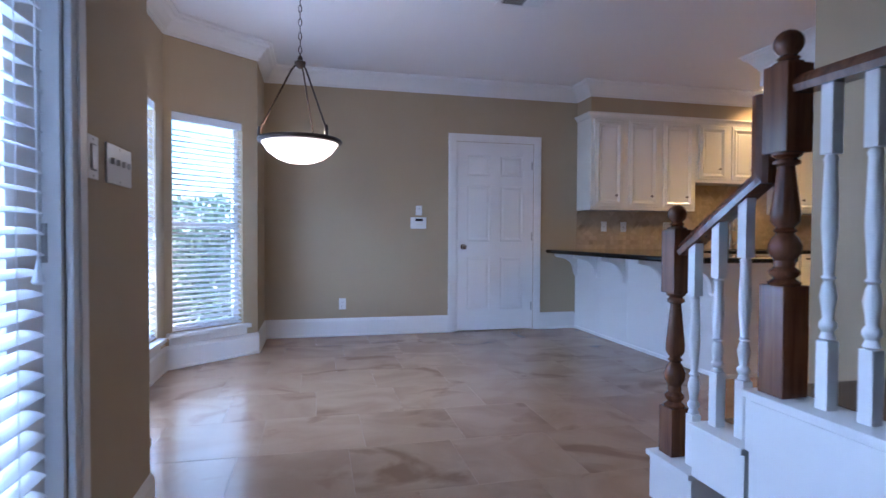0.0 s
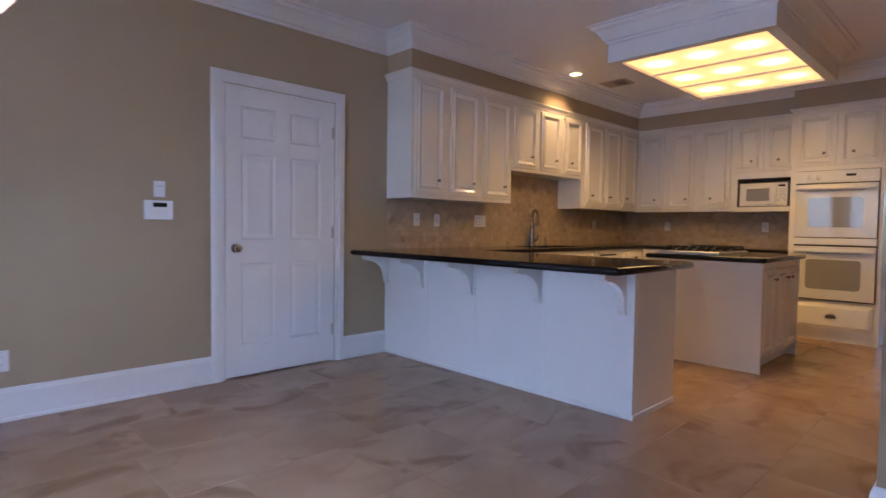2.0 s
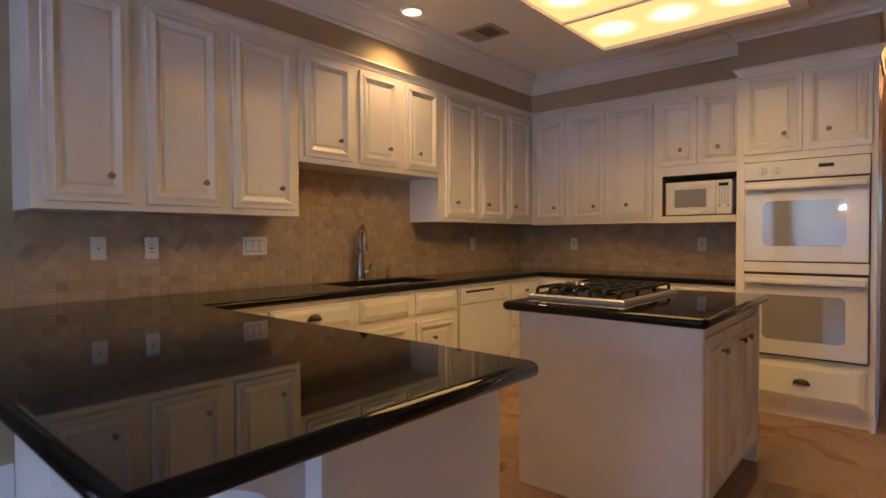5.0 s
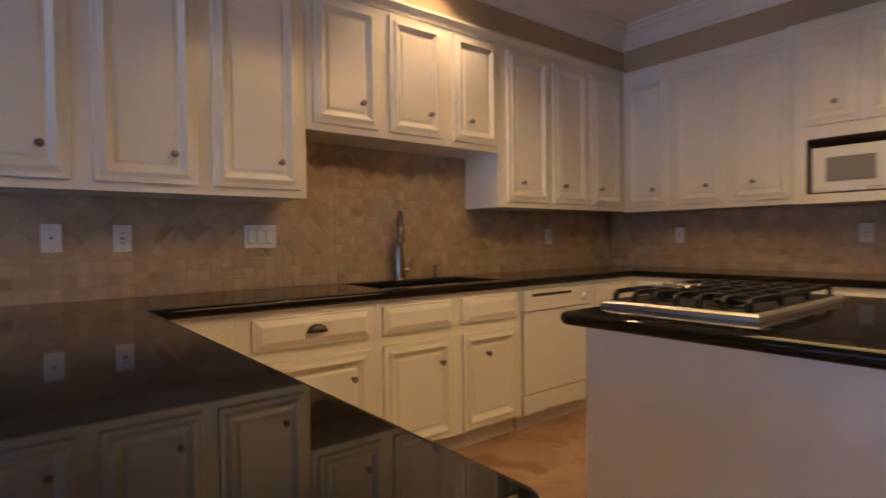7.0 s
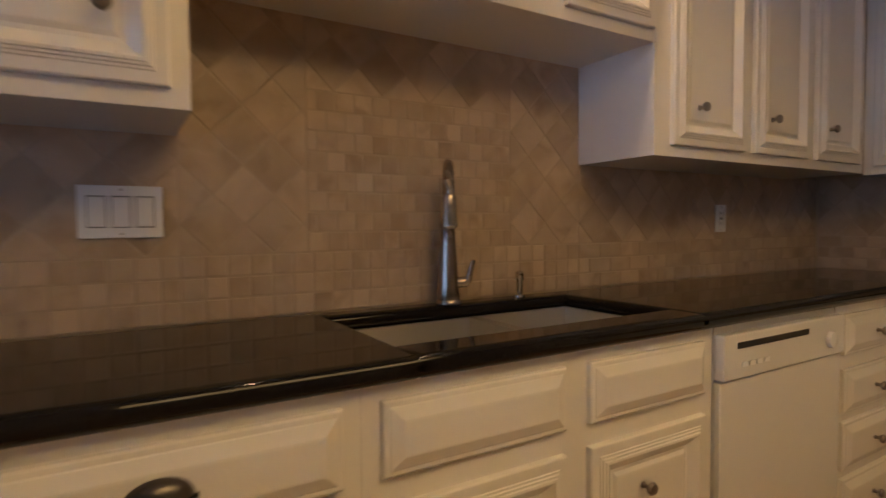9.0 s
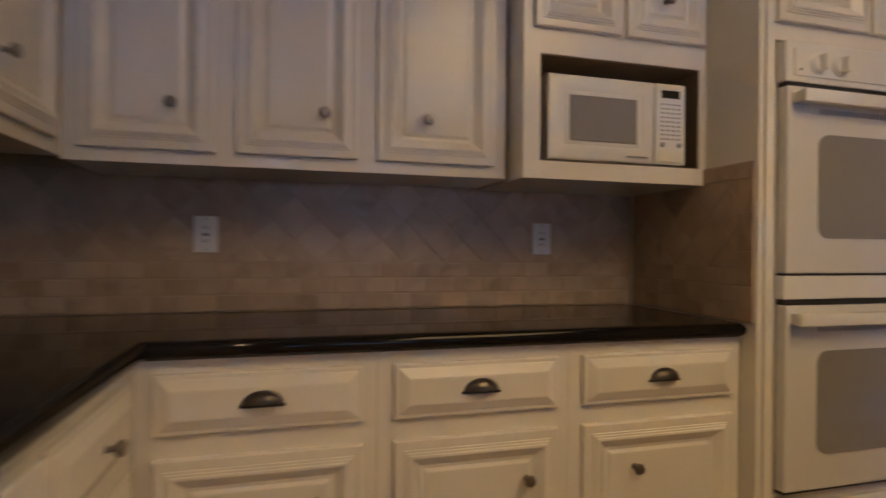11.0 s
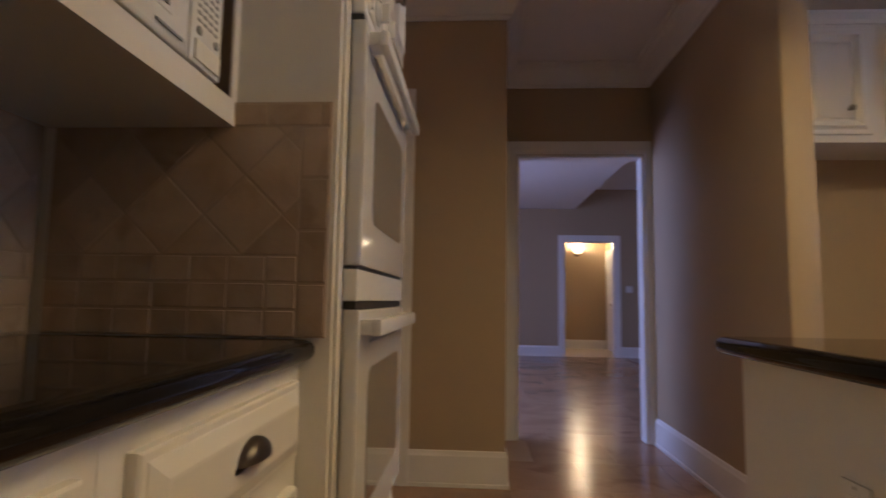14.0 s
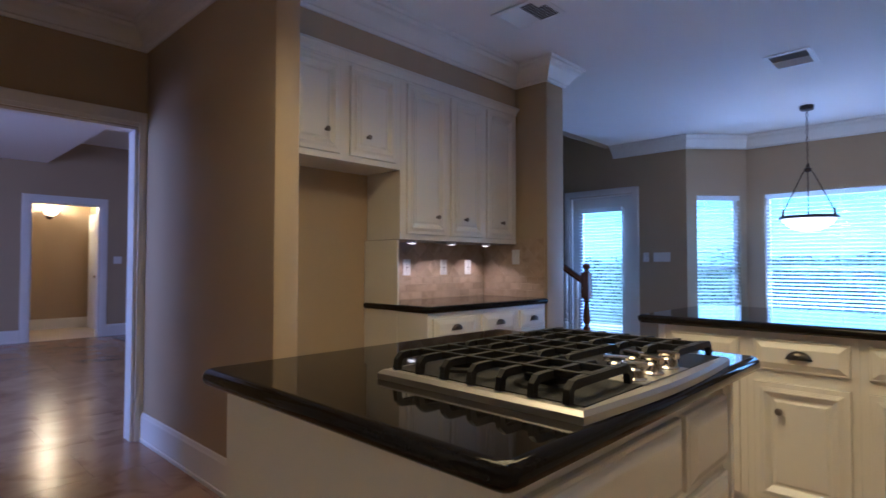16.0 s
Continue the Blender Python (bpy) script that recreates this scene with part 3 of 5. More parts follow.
# glass door
gd = thing("door_glass", pose(-0.613, 0.378, 0.012, 0, 0, 90), "white painted full glass patio door, closed", "door", kind="structure")
bm = bmesh.new()
for q in ((0, 0, 0, 0.15, 0.044, 2.03), (0.714, 0, 0, 0.864, 0.044, 2.03), (0.15, 0, 0, 0.714, 0.044, 0.22), (0.15, 0, 1.84, 0.714, 0.044, 2.03)):
    bx(bm, *q)
part("leaf_frame", bm, M_TRIM, gd)
_p = part("pane", box(0.15, 0.02, 0.22, 0.714, 0.024, 1.84), M_GLASS, gd)
_p.visible_shadow = False
for z in (0.25, 1.0, 1.80):
    part("hinge", turn(lathe([(0.008, -0.045), (0.008, 0.045)], 8), pose(0.868, -0.004, z)), M_STEEL, gd)
blind("door_blind", pose(-0.575, 0.505, 0.235, 0, 0, 90), 0.61, 1.66, "white slat blind hung on the glass patio door", tilt=16)

# arched window of the carpeted room, low sash with a rounded head
aw = thing("window_4", pose(12.0, 1.99, 0.46, 0, 0, -90), "arched white window in the carpeted room", "window", kind="structure")
bm = bmesh.new()
for q in ((0, 0.06, 0, 0.035, 0.11, 1.5), (0.745, 0.06, 0, 0.78, 0.11, 1.5), (0.035, 0.06, 0, 0.745, 0.11, 0.04), (0.035, 0.06, 0.85, 0.745, 0.11, 0.89)):
    bx(bm, *q)
part("window_frame", bm, M_TRIM, aw)
bm = bmesh.new()
N = 14
ar = [(0.39 - 0.39 * math.cos(math.pi * i / N), 1.44 + 0.16 * math.sin(math.pi * i / N)) for i in range(N + 1)]
for (xa, za), (xb, zb) in zip(ar, ar[1:]):
    vs = [bm.verts.new(p) for p in ((xa, 0.002, za), (xb, 0.002, zb), (xb, 0.002, 1.66), (xa, 0.002, 1.66), (xa, 0.12, za), (xb, 0.12, zb), (xb, 0.12, 1.66), (xa, 0.12, 1.66))]
    for q in ((0, 1, 2, 3), (7, 6, 5, 4), (0, 4, 5, 1), (2, 6, 7, 3)):
        bm.faces.new([vs[k] for k in q])
part("arch_spandrel", bm, M_WALL, aw)
_p = part("pane", box(0.035, 0.085, 0.04, 0.745, 0.089, 1.62), M_GLASS, aw)
_p.visible_shadow = False
part("window_sill", box(-0.05, -0.05, -0.03, 0.83, 0.06, -0.002, 0.005), M_TRIM, aw)
blind("window_blind", pose(12.035, 1.98, 0.465, 0, 0, -90), 0.76, 1.58, "white slat blind in the arched window")
# unseen window, added round the opening of the side fill lamp
window("added_window_6", pose(9.9, 4.6, 0.6), 1.4, 1.6, "unseen white window added in the carpeted room's side wall")
window("window_5", pose(8.2, -0.3, 0.4, 0, 0, -90), 2.4, 2.0, "wide white window of the room beyond", sill=False)

# ---- ground outside ----
_bm = bmesh.new()
bx(_bm, -400, -400, -0.35, 400, 400, -0.21)
solid("ground", _bm, M_GRASS, "mown green lawn around the house", "ground", "structure")
solid("floor_slab", box(-1.5, -7.4, -0.2, 12.2, 5.7, -0.0015), M_GROUT, "sanded floor grout bed", "floor", "structure")
solid("patio", box(-4.2, -2.5, -0.2, -1.52, 6.5, -0.06, 0.01), M_PATIO, "pale concrete patio", "patio", "structure")


def hedge(name, x0, x1, y0, y1, h, n, seed, label):
    r = random.Random(seed)
    vs, fs = [], []
    for i in range(n):
        y = r.uniform(y0, y1)
        top = h * (0.8 + 0.25 * noise.noise((y * 1.3, seed, 0)))
        z = -0.2 + top * r.random() ** 0.8
        c = Vector((r.uniform(x0, x1) + 0.25 * noise.noise((y * 2, z * 2, seed)), y, z))
        a = Vector((r.gauss(0, 1), r.gauss(0, 1), r.gauss(0, 1))).normalized()
        b = a.orthogonal().normalized()
        s = r.uniform(0.03, 0.075)
        k = len(vs)
        vs += [c - a * s, c + b * s * 0.5, c + a * s, c - b * s * 0.5]
        fs.append((k, k + 1, k + 2, k + 3))
    me = bpy.data.meshes.new(name)
    me.from_pydata([tuple(v) for v in vs], [], fs)
    me.materials.append(M_LEAF)
    return tagged(new(name, me), label, "hedge", kind="stuff")


hedge("hedge", -3.6, -2.6, 2.2, 6.6, 1.7, 9000, 3, "leafy green shrubs outside the bay window")
hedge("hedge", -2.6, -0.2, 6.4, 7.4, 2.0, 5200, 9, "tall leafy shrubs close outside the bay")
hedge("hedge", -8.2, -7.0, -6.0, 9.0, 1.9, 9000, 5, "leafy green hedge behind the patio")
hedge("hedge", 14.5, 15.5, -1.0, 5.5, 1.1, 5000, 7, "low green shrubs outside the carpeted room")

# ---- cabinets ----
DOOR = [(0, 0), (0, 0.014), (0.003, 0.017), (0.023, 0.017), (0.0245, 0.0195), (0.029, 0.020), (0.0305, 0.023), (0.035, 0.0235), (0.0365, 0.0265), (0.042, 0.027), (0.066, 0.0085), (0.0745, 0.008), (0.083, 0.0125), (0.086, 0.013)]
DRAWER = [(0, 0), (0, 0.012), (0.003, 0.015), (0.011, 0.0155), (0.013, 0.0175), (0.034, 0.0265), (0.038, 0.027)]
SLIM = [(i * 0.8, d) for i, d in DOOR]


def knob_bm(x, y, z):
    return turn(lathe([(0.009, 0), (0.006, 0.004), (0.0055, 0.014), (0.0135, 0.019), (0.0155, 0.025), (0.012, 0.031), (0.004, 0.033)], 14), pose(x, y, z, 90))


def cup_bm(x, y, z):
    """Cup pull: a hooded half shell with a flange."""
    bm = bmesh.new()
    n, k = 12, 5
    rings = []
    for j in range(k + 1):
        e = math.pi / 2 * j / k
        rings.append([bm.verts.new((x + 0.046 * math.cos(math.pi * i / n) * math.cos(e), y - 0.026 * math.sin(e), z + 0.032 * math.sin(math.pi * i / n) * math.cos(e) + 0.004 * math.sin(e))) for i in range(n + 1)])
    for a, b in zip(rings, rings[1:]):
        for i in range(n):
            if (a[i].co - b[i].co).length > 1e-6:
                bm.faces.new((a[i], a[i + 1], b[i + 1], b[i]))
    bx(bm, x - 0.05, y - 0.003, z - 0.006, x + 0.05, y, z + 0.001)
    bmesh.ops.solidify(bm, geom=bm.faces[:], thickness=0.002)
    return bm


def add_door(cab, x0, z0, x1, z1, kx, kz, y=0.0, loops=DOOR):
    if x1 - x0 < 0.24:
        loops = SLIM
    d = part("door", nested(bmesh.new(), x0, z0, x1, z1, loops, y), M_CAB, cab)
    part("knob", knob_bm(kx, y - 0.019, kz), M_KNOB, d, "dark pewter round knob", True)
    return d


def add_drawer(cab, x0, z0, x1, z1, y=0.0, pull="cup"):
    d = part("drawer_front", nested(bmesh.new(), x0, z0, x1, z1, DRAWER, y), M_CAB, cab)
    cx, cz = (x0 + x1) / 2, (z0 + z1) / 2
    if pull == "cup":
        part("cup_pull", cup_bm(cx, y - 0.026, cz - 0.006), M_KNOB, d, "pewter cup pull", True)
    elif pull == "knob":
        part("knob", knob_bm(cx, y - 0.026, cz), M_KNOB, d, "dark pewter round knob", True)
    return d


WALLCAB = "cream painted wall cabinet with raised panel doors"
BASECAB = "cream painted base cabinet with raised panel doors under the granite"


def wall_cabinet(m, w, z0, z1, depth, doors, label=WALLCAB, crown=True, side=None, kz=0.155):
    """doors: (x0, x1, knob side). Front in the plane y=0, facing -y."""
    c = thing("wall_cabinet", m, label, "cabinet", "wall cabinets")
    part("body", box(0.001, 0, z0, w - 0.001, depth, z1, 0.002), M_CAB, c)
    for x0, x1, kx in doors:
        add_door(c, x0, z0 + 0.035, x1, z1 - 0.075, kx, z0 + kz)
    if crown:
        prof = [(0, z1 - 0.055), (0.008, z1 - 0.055), (0.012, z1 - 0.035), (0.026, z1 - 0.018), (0.034, z1 - 0.012), (0.034, z1 + 0.002), (0, z1 + 0.002)]
        path = [(w, 0), (0, 0)]
        if side == "l":
            path = [(w, 0), (0, 0), (0, depth)]
        if side == "r":
            path = [(w, depth), (w, 0), (0, 0)]
        path = path[::-1]
        part("cornice", sweep(bmesh.new(), prof, path), M_CAB, c)
    return c


# north run, front plane y = 5.185, walls behind at 5.5
N_UP = 5.185
wall_cabinet(pose(2.87, N_UP, 0), 1.30, 1.325, 2.37, 0.315, [(0.04, 0.38, 0.29), (0.45, 0.815, 0.724), (0.88, 1.265, 1.166)], side="l")
wall_cabinet(pose(4.17, N_UP, 0), 1.26, 1.652, 2.37, 0.315, [(0.035, 0.395, 0.293), (0.465, 0.815, 0.72), (0.90, 1.245, 1.017)], "short cream wall cabinet above the sink with raised panel doors")
wall_cabinet(pose(5.43, N_UP, 0), 1.345, 1.32, 2.37, 0.315, [(0.075, 0.455, 0.192), (0.51, 0.87, 0.607), (0.93, 1.29, 1.02)])
# east run, front plane x = 6.79
wall_cabinet(pose(6.775, 5.185, 0, 0, 0, -90), 1.195, 1.312, 2.36, 0.294, [(0.04, 0.36, 0.26), (0.415, 0.74, 0.647), (0.795, 1.15, 0.94)])
# cabinet with the microwave niche, front plane x = 6.73
mc = thing("microwave_cabinet", pose(6.67, 3.98, 0, 0, 0, -90), "cream wall cabinet with an open microwave niche and two doors", "cabinet")
for nm, q in (("niche_floor", (0, 0, 1.305, 0.645, 0.39, 1.357)), ("side", (0, 0, 1.357, 0.054, 0.39, 1.672)), ("side", (0.605, 0, 1.357, 0.645, 0.39, 1.672)), ("upper_body", (0, 0, 1.672, 0.645, 0.39, 2.335)), ("niche_back", (0.054, 0.375, 1.357, 0.605, 0.39, 1.672))):
    part(nm, box(*q), M_CAB, mc)
# thin dark brown sheets on the five inner faces of the niche
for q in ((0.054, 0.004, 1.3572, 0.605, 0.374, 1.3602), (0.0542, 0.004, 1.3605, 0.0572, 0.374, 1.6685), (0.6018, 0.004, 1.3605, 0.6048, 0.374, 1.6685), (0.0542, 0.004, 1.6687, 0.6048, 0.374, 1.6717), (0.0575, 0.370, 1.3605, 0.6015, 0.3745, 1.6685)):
    part("niche_sheet", box(*q), M_NICHE, mc, "thin dark brown sheet inside the niche")
add_door(mc, 0.03, 1.745, 0.312, 2.255, 0.20, 1.862)
add_door(mc, 0.332, 1.745, 0.618, 2.255, 0.465, 1.862)
part("cornice", sweep(bmesh.new(), [(0, 2.28), (0.008, 2.28), (0.012, 2.30), (0.026, 2.318), (0.034, 2.324), (0.034, 2.337), (0, 2.337)], [(0, 0.06), (0, 0), (0.645, 0)]), M_CAB, mc)

# microwave, in its niche
mw = thing("microwave", pose(6.685, 3.90, 1.3605, 0, 0, -90), "white countertop microwave oven in the cabinet niche", "microwave")
part("case", box(0, 0.018, 0.006, 0.474, 0.33, 0.256, 0.006), M_APPL, mw)
d = part("oven_door", nested(bmesh.new(), 0.0, 0.004, 0.362, 0.258, [(0, 0), (0, 0.027), (0.003, 0.031), (0.010, 0.033), (0.036, 0.034), (0.040, 0.033), (0.050, 0.0285), (0.054, 0.0275)], 0.018), M_APPL, mw, smooth=True)
part("window_border", nested(bmesh.new(), 0.056, 0.050, 0.312, 0.210, [(0, 0), (0, 0.002), (0.004, 0.0035)], -0.0095), M_APPL, d)
part("door_window", nested(bmesh.new(), 0.070, 0.062, 0.298, 0.198, [(0, 0), (0, 0.003), (0.003, 0.004)], -0.0125), M_OVENGL, d, "grey mesh door window")
cp = part("control_panel", box(0.364, -0.016, 0.004, 0.474, 0.018, 0.258, 0.007), M_APPL, mw)
part("display", box(0.385, -0.019, 0.212, 0.450, -0.0155, 0.236), M_LCD, cp)
for r in range(9):
    for k in range(4):
        part("key_mark", box(0.383 + k * 0.0195, -0.0172, 0.082 + r * 0.0135, 0.394 + k * 0.0195, -0.0155, 0.087 + r * 0.0135), M_GREYMARK, cp)
for x in (0.389, 0.450):
    part("button", turn(lathe([(0.008, 0), (0.008, 0.003), (0.006, 0.004)], 12), pose(x, -0.0158, 0.066, 90)), M_GREYMARK, cp)
part("open_button", box(0.376, -0.020, 0.012, 0.464, -0.0155, 0.048, 0.002), M_ALMOND, cp)
part("name_bar", box(0.262, -0.0195, 0.020, 0.335, -0.0165, 0.0245), M_GREYMARK, d)
for x in (0.05, 0.43):
    for y in (0.05, 0.28):
        part("foot", lathe([(0.012, 0.001), (0.012, 0.0062)], 10, at=(x, y, 0)), M_DARK, mw)

# oven tower, front plane x = 6.51
tw = thing("oven_cabinet", pose(6.455, 3.33, 0, 0, 0, -90), "tall cream oven cabinet with two doors and a drawer", "cabinet")
W = 0.745
for nm, q in zip(("side_panel", "side_panel", "upper_body", "lower_body", "back_panel"), ((0, 0, 0.10, 0.03, 0.614, 2.335), (W - 0.03, 0, 0.10, W, 0.614, 2.335), (0.03, 0, 1.70, W - 0.03, 0.614, 2.335), (0.03, 0, 0.10, W - 0.03, 0.6, 0.405), (0.03, 0.5, 0.405, W - 0.03, 0.6, 1.70))):
    part(nm, box(*q), M_CAB, tw)
part("toe_kick", box(0, 0.05, 0, W - 0.012, 0.6, 0.10), M_CAB, tw)
part("side_foot", box(W - 0.02, -0.002, 0, W + 0.003, 0.4, 0.10), M_CAB, tw)
add_door(tw, 0.025, 1.75, 0.362, 2.265, 0.265, 1.868)
add_door(tw, 0.378, 1.75, 0.72, 2.265, 0.505, 1.868)
add_drawer(tw, 0.045, 0.13, 0.70, 0.375)
part("cornice", sweep(bmesh.new(), [(0, 2.275), (0.008, 2.275), (0.014, 2.295), (0.03, 2.318), (0.04, 2.324), (0.04, 2.338), (0, 2.338)], [(0, 0.2), (0, 0), (W, 0), (W, 0.55)]), M_CAB, tw)
# double oven
ov = thing("double_oven", pose(6.455, 3.297, 0, 0, 0, -90), "white built-in double wall oven with grey glass doors", "oven")
part("oven_case", box(0.004, 0.002, 0.41, 0.675, 0.49, 1.695), M_APPL, ov)
cp = part("control_panel", box(0, -0.03, 1.575, 0.68, 0.0, 1.69, 0.005), M_APPL, ov)
part("fascia", box(0.03, -0.034, 1.592, 0.65, -0.0295, 1.668), M_APPL, cp)
part("display", box(0.42, -0.0365, 1.632, 0.50, -0.0335, 1.655), M_LCD, cp)
for i in range(4):
    part("button", box(0.37 + i * 0.065 + (0.05 if i > 1 else 0), -0.0365, 1.604, 0.395 + i * 0.065 + (0.05 if i > 1 else 0), -0.0335, 1.616), M_PLATE, cp)
for x in (0.11, 0.19):
    k = part("dial", turn(lathe([(0.029, 0), (0.029, 0.006), (0.024, 0.008), (0.023, 0.012)], 18), pose(x, -0.034, 1.63, 90)), M_APPL, cp, smooth=True)
    part("dial_grip", box(x - 0.006, -0.066, 1.608, x + 0.006, -0.045, 1.652, 0.003), M_APPL, k)
part("indicator_light", turn(lathe([(0.004, 0), (0.003, 0.003)], 8), pose(0.05, -0.034, 1.61, 90)), M_GREYMARK, cp)
for z0, z1 in ((1.035, 1.562), (0.42, 0.945)):
    d = part("oven_door", box(0.004, -0.035, z0, 0.676, 0.0, z1, 0.006), M_OVEN, ov)
    wb = bmesh.new()
    x0, x1, a, b, r = 0.115, 0.565, z0 + 0.10, z0 + 0.395, 0.035
    pts = []
    for cx, cz, s in ((x1 - r, a + r, -90), (x1 - r, b - r, 0), (x0 + r, b - r, 90), (x0 + r, a + r, 180)):
        for k in range(6):
            t = radians(s + 18 * k)
            pts.append((cx + r * math.cos(t), cz + r * math.sin(t)))
    lo = [wb.verts.new((x, -0.0345, z)) for x, z in pts]
    hi = [wb.verts.new((x, -0.0375, z)) for x, z in pts]
    wb.faces.new(hi)
    for i in range(len(pts)):
        wb.faces.new((lo[i], lo[(i + 1) % len(pts)], hi[(i + 1) % len(pts)], hi[i]))
    part("door_glass", wb, M_OVENGL, d, "grey tinted oven window")
    hb = bmesh.new()
    bx(hb, 0.015, -0.080, z1 - 0.055, 0.665, -0.058, z1 - 0.018, 0.009)
    bx(hb, 0.02, -0.062, z1 - 0.052, 0.07, -0.034, z1 - 0.02, 0.004)
    bx(hb, 0.61, -0.062, z1 - 0.052, 0.66, -0.034, z1 - 0.02, 0.004)
    part("handle", hb, M_APPL, d, smooth=True)
    for i in range(31):
        part("vent_slot", box(0.12 + i * 0.0145, -0.0362, z1 - 0.075, 0.127 + i * 0.0145, -0.0345, z1 - 0.06), M_GREYMARK, d)
part("mid_panel", box(0.0, -0.030, 0.962, 0.68, 0.0, 1.028, 0.003), M_APPL, ov)
for za, zb in ((1.5625, 1.5745), (1.0285, 1.0345), (0.9455, 0.9615), (0.412, 0.4195)):
    part("gap_shadow", box(0.006, -0.026, za, 0.674, 0.0, zb), M_DARK, ov, "dark gap at the oven door")

CT = 0.890   # counter top
CB = 0.848


def base_cabinet(m, w, fronts, label=BASECAB, depth=0.545, kick=True, z1=CB, group="base cabinets", name="base_cabinet", rail=False):
    """fronts: (kind, x0, x1, z0, z1, knob side)."""
    c = thing(name, m, label, "cabinet", group)
    part("body", box(0.0005, 0, 0.10, w - 0.0005, depth, z1 - 0.001), M_CAB, c)
    if kick:
        part("toe_kick", box(0.0005, 0.06, 0, w - 0.0005, depth, 0.10), M_CAB, c)
    if rail:
        part("front_rail", box(0.0005, 0, z1 - 0.001, w - 0.0005, 0.03, CB - 0.001), M_CAB, c)
    for kind, x0, x1, za, zb, k in fronts:
        if kind == "drawer":
            add_drawer(c, x0, za, x1, zb, pull=k)
        else:
            add_door(c, x0, za, x1, zb, k, zb - (0.12 if zb < 0.7 else 0.10))
    return c


DZ = (0.682, 0.816)
OZ = (0.115, 0.629)
NF = 4.95
base_cabinet(pose(3.42, NF, 0), 0.33, [("door", 0.045, 0.285, 0.115, 0.77, 0.22)], depth=0.54)
base_cabinet(pose(3.75, NF, 0), 0.64, [("drawer", 0.065, 0.605, *DZ, "cup"), ("door", 0.065, 0.605, *OZ, 0.507)], depth=0.54)
base_cabinet(pose(4.39, NF, 0), 0.975, [("drawer", 0.035, 0.455, *DZ, ""), ("drawer", 0.525, 0.93, *DZ, ""), ("door", 0.035, 0.455, *OZ, 0.372), ("door", 0.525, 0.93, *OZ, 0.69)], "cream sink base cabinet with false drawer fronts", depth=0.54, z1=0.62, rail=True)
# dishwasher
dw = thing("dishwasher", pose(5.37, NF, 0), "white dishwasher between the base cabinets", "dishwasher")
part("front", box(0.003, -0.02, 0.22, 0.642, 0.0, 0.70, 0.004), M_APPL, dw)
part("tub", box(0.005, 0.0, 0.10, 0.64, 0.54, CB - 0.002), M_APPL, dw)
cp = part("control_panel", box(0.003, -0.03, 0.705, 0.642, 0.0, 0.825, 0.005), M_APPL, dw)
part("handle_slot", box(0.06, -0.032, 0.785, 0.42, -0.029, 0.802), M_DARK, cp)
part("dial", turn(lathe([(0.026, 0), (0.024, 0.012), (0.008, 0.016)], 16), pose(0.55, -0.03, 0.755, 90)), M_APPL, cp, smooth=True)
for i in range(4):
    part("button", box(0.08 + i * 0.035, -0.0325, 0.735, 0.105 + i * 0.035, -0.0295, 0.748), M_PLATE, cp)
part("lower_panel", box(0.003, -0.014, 0.10, 0.642, 0.0, 0.212, 0.003), M_APPL, dw)
part("kick_plate", box(0.003, 0.05, 0.0, 0.642, 0.06, 0.10), M_CAB, dw)
base_cabinet(pose(6.02, NF, 0), 0.50, [("drawer", 0.035, 0.43, *DZ, "knob"), ("drawer", 0.035, 0.43, 0.49, 0.635, "knob"), ("drawer", 0.035, 0.43, 0.30, 0.46, "knob"), ("drawer", 0.035, 0.43, 0.115, 0.27, "knob")], "cream drawer stack beside the dishwasher", depth=0.54)
# east run, front plane x = 6.54
for y0, w in ((4.949, 0.529), (4.42, 0.51), (3.91, 0.555)):
    base_cabinet(pose(6.52, y0, 0, 0, 0, -90), w, [("drawer", 0.04, w - 0.035, *DZ, "cup"), ("door", 0.04, w - 0.035, *OZ, 0.385 if y0 > 4 else 0.193)], depth=0.545)
# peninsula: inner cabinets face east, plain panelled back faces the dining area
pn = thing("peninsula", pose(2.86, 3.21, 0), "white panelled peninsula base with corbels, below the granite", "cabinet")
part("back_panel", box(0, 0, 0.0, 0.03, 2.287, CB, 0.002), M_TRIM, pn)
part("end_panel", box(0.03, 0.0, 0.0, 0.54, 0.03, CB, 0.002), M_TRIM, pn)
for y in (0.62, 1.22, 1.74):
    part("batten", box(-0.004, y - 0.0025, 0.05, 0.0, y + 0.0025, CB - 0.03), M_TRIM, pn)
part("corner_batten", box(-0.006, 0.0, 0.02, 0.0, 0.06, CB - 0.01, 0.001), M_TRIM, pn)
part("shoe_moulding", box(-0.012, -0.012, 0.0, 0.0, 2.285, 0.03, 0.004), M_TRIM, pn)
part("shoe_moulding", box(0.0, -0.012, 0.0, 0.54, 0.0, 0.03, 0.004), M_TRIM, pn)


def corbel():
    bm = bmesh.new()
    pr = [(0, 0), (-0.25, 0), (-0.25, -0.03)]
    for i in range(9):
        t = math.pi / 2 * i / 8
        pr.append((-0.035 - 0.19 * (1 - math.sin(t)), -0.045 - 0.13 * (1 - math.cos(t))))
    pr += [(-0.028, -0.22), (-0.012, -0.25), (0, -0.25)]
    a = [bm.verts.new((x, -0.022, z)) for x, z in pr]
    b = [bm.verts.new((x, 0.022, z)) for x, z in pr]
    bm.faces.new(a)
    bm.faces.new(b[::-1])
    for i in range(len(pr)):
        bm.faces.new((a[i], a[(i + 1) % len(pr)], b[(i + 1) % len(pr)], b[i]))
    return bm


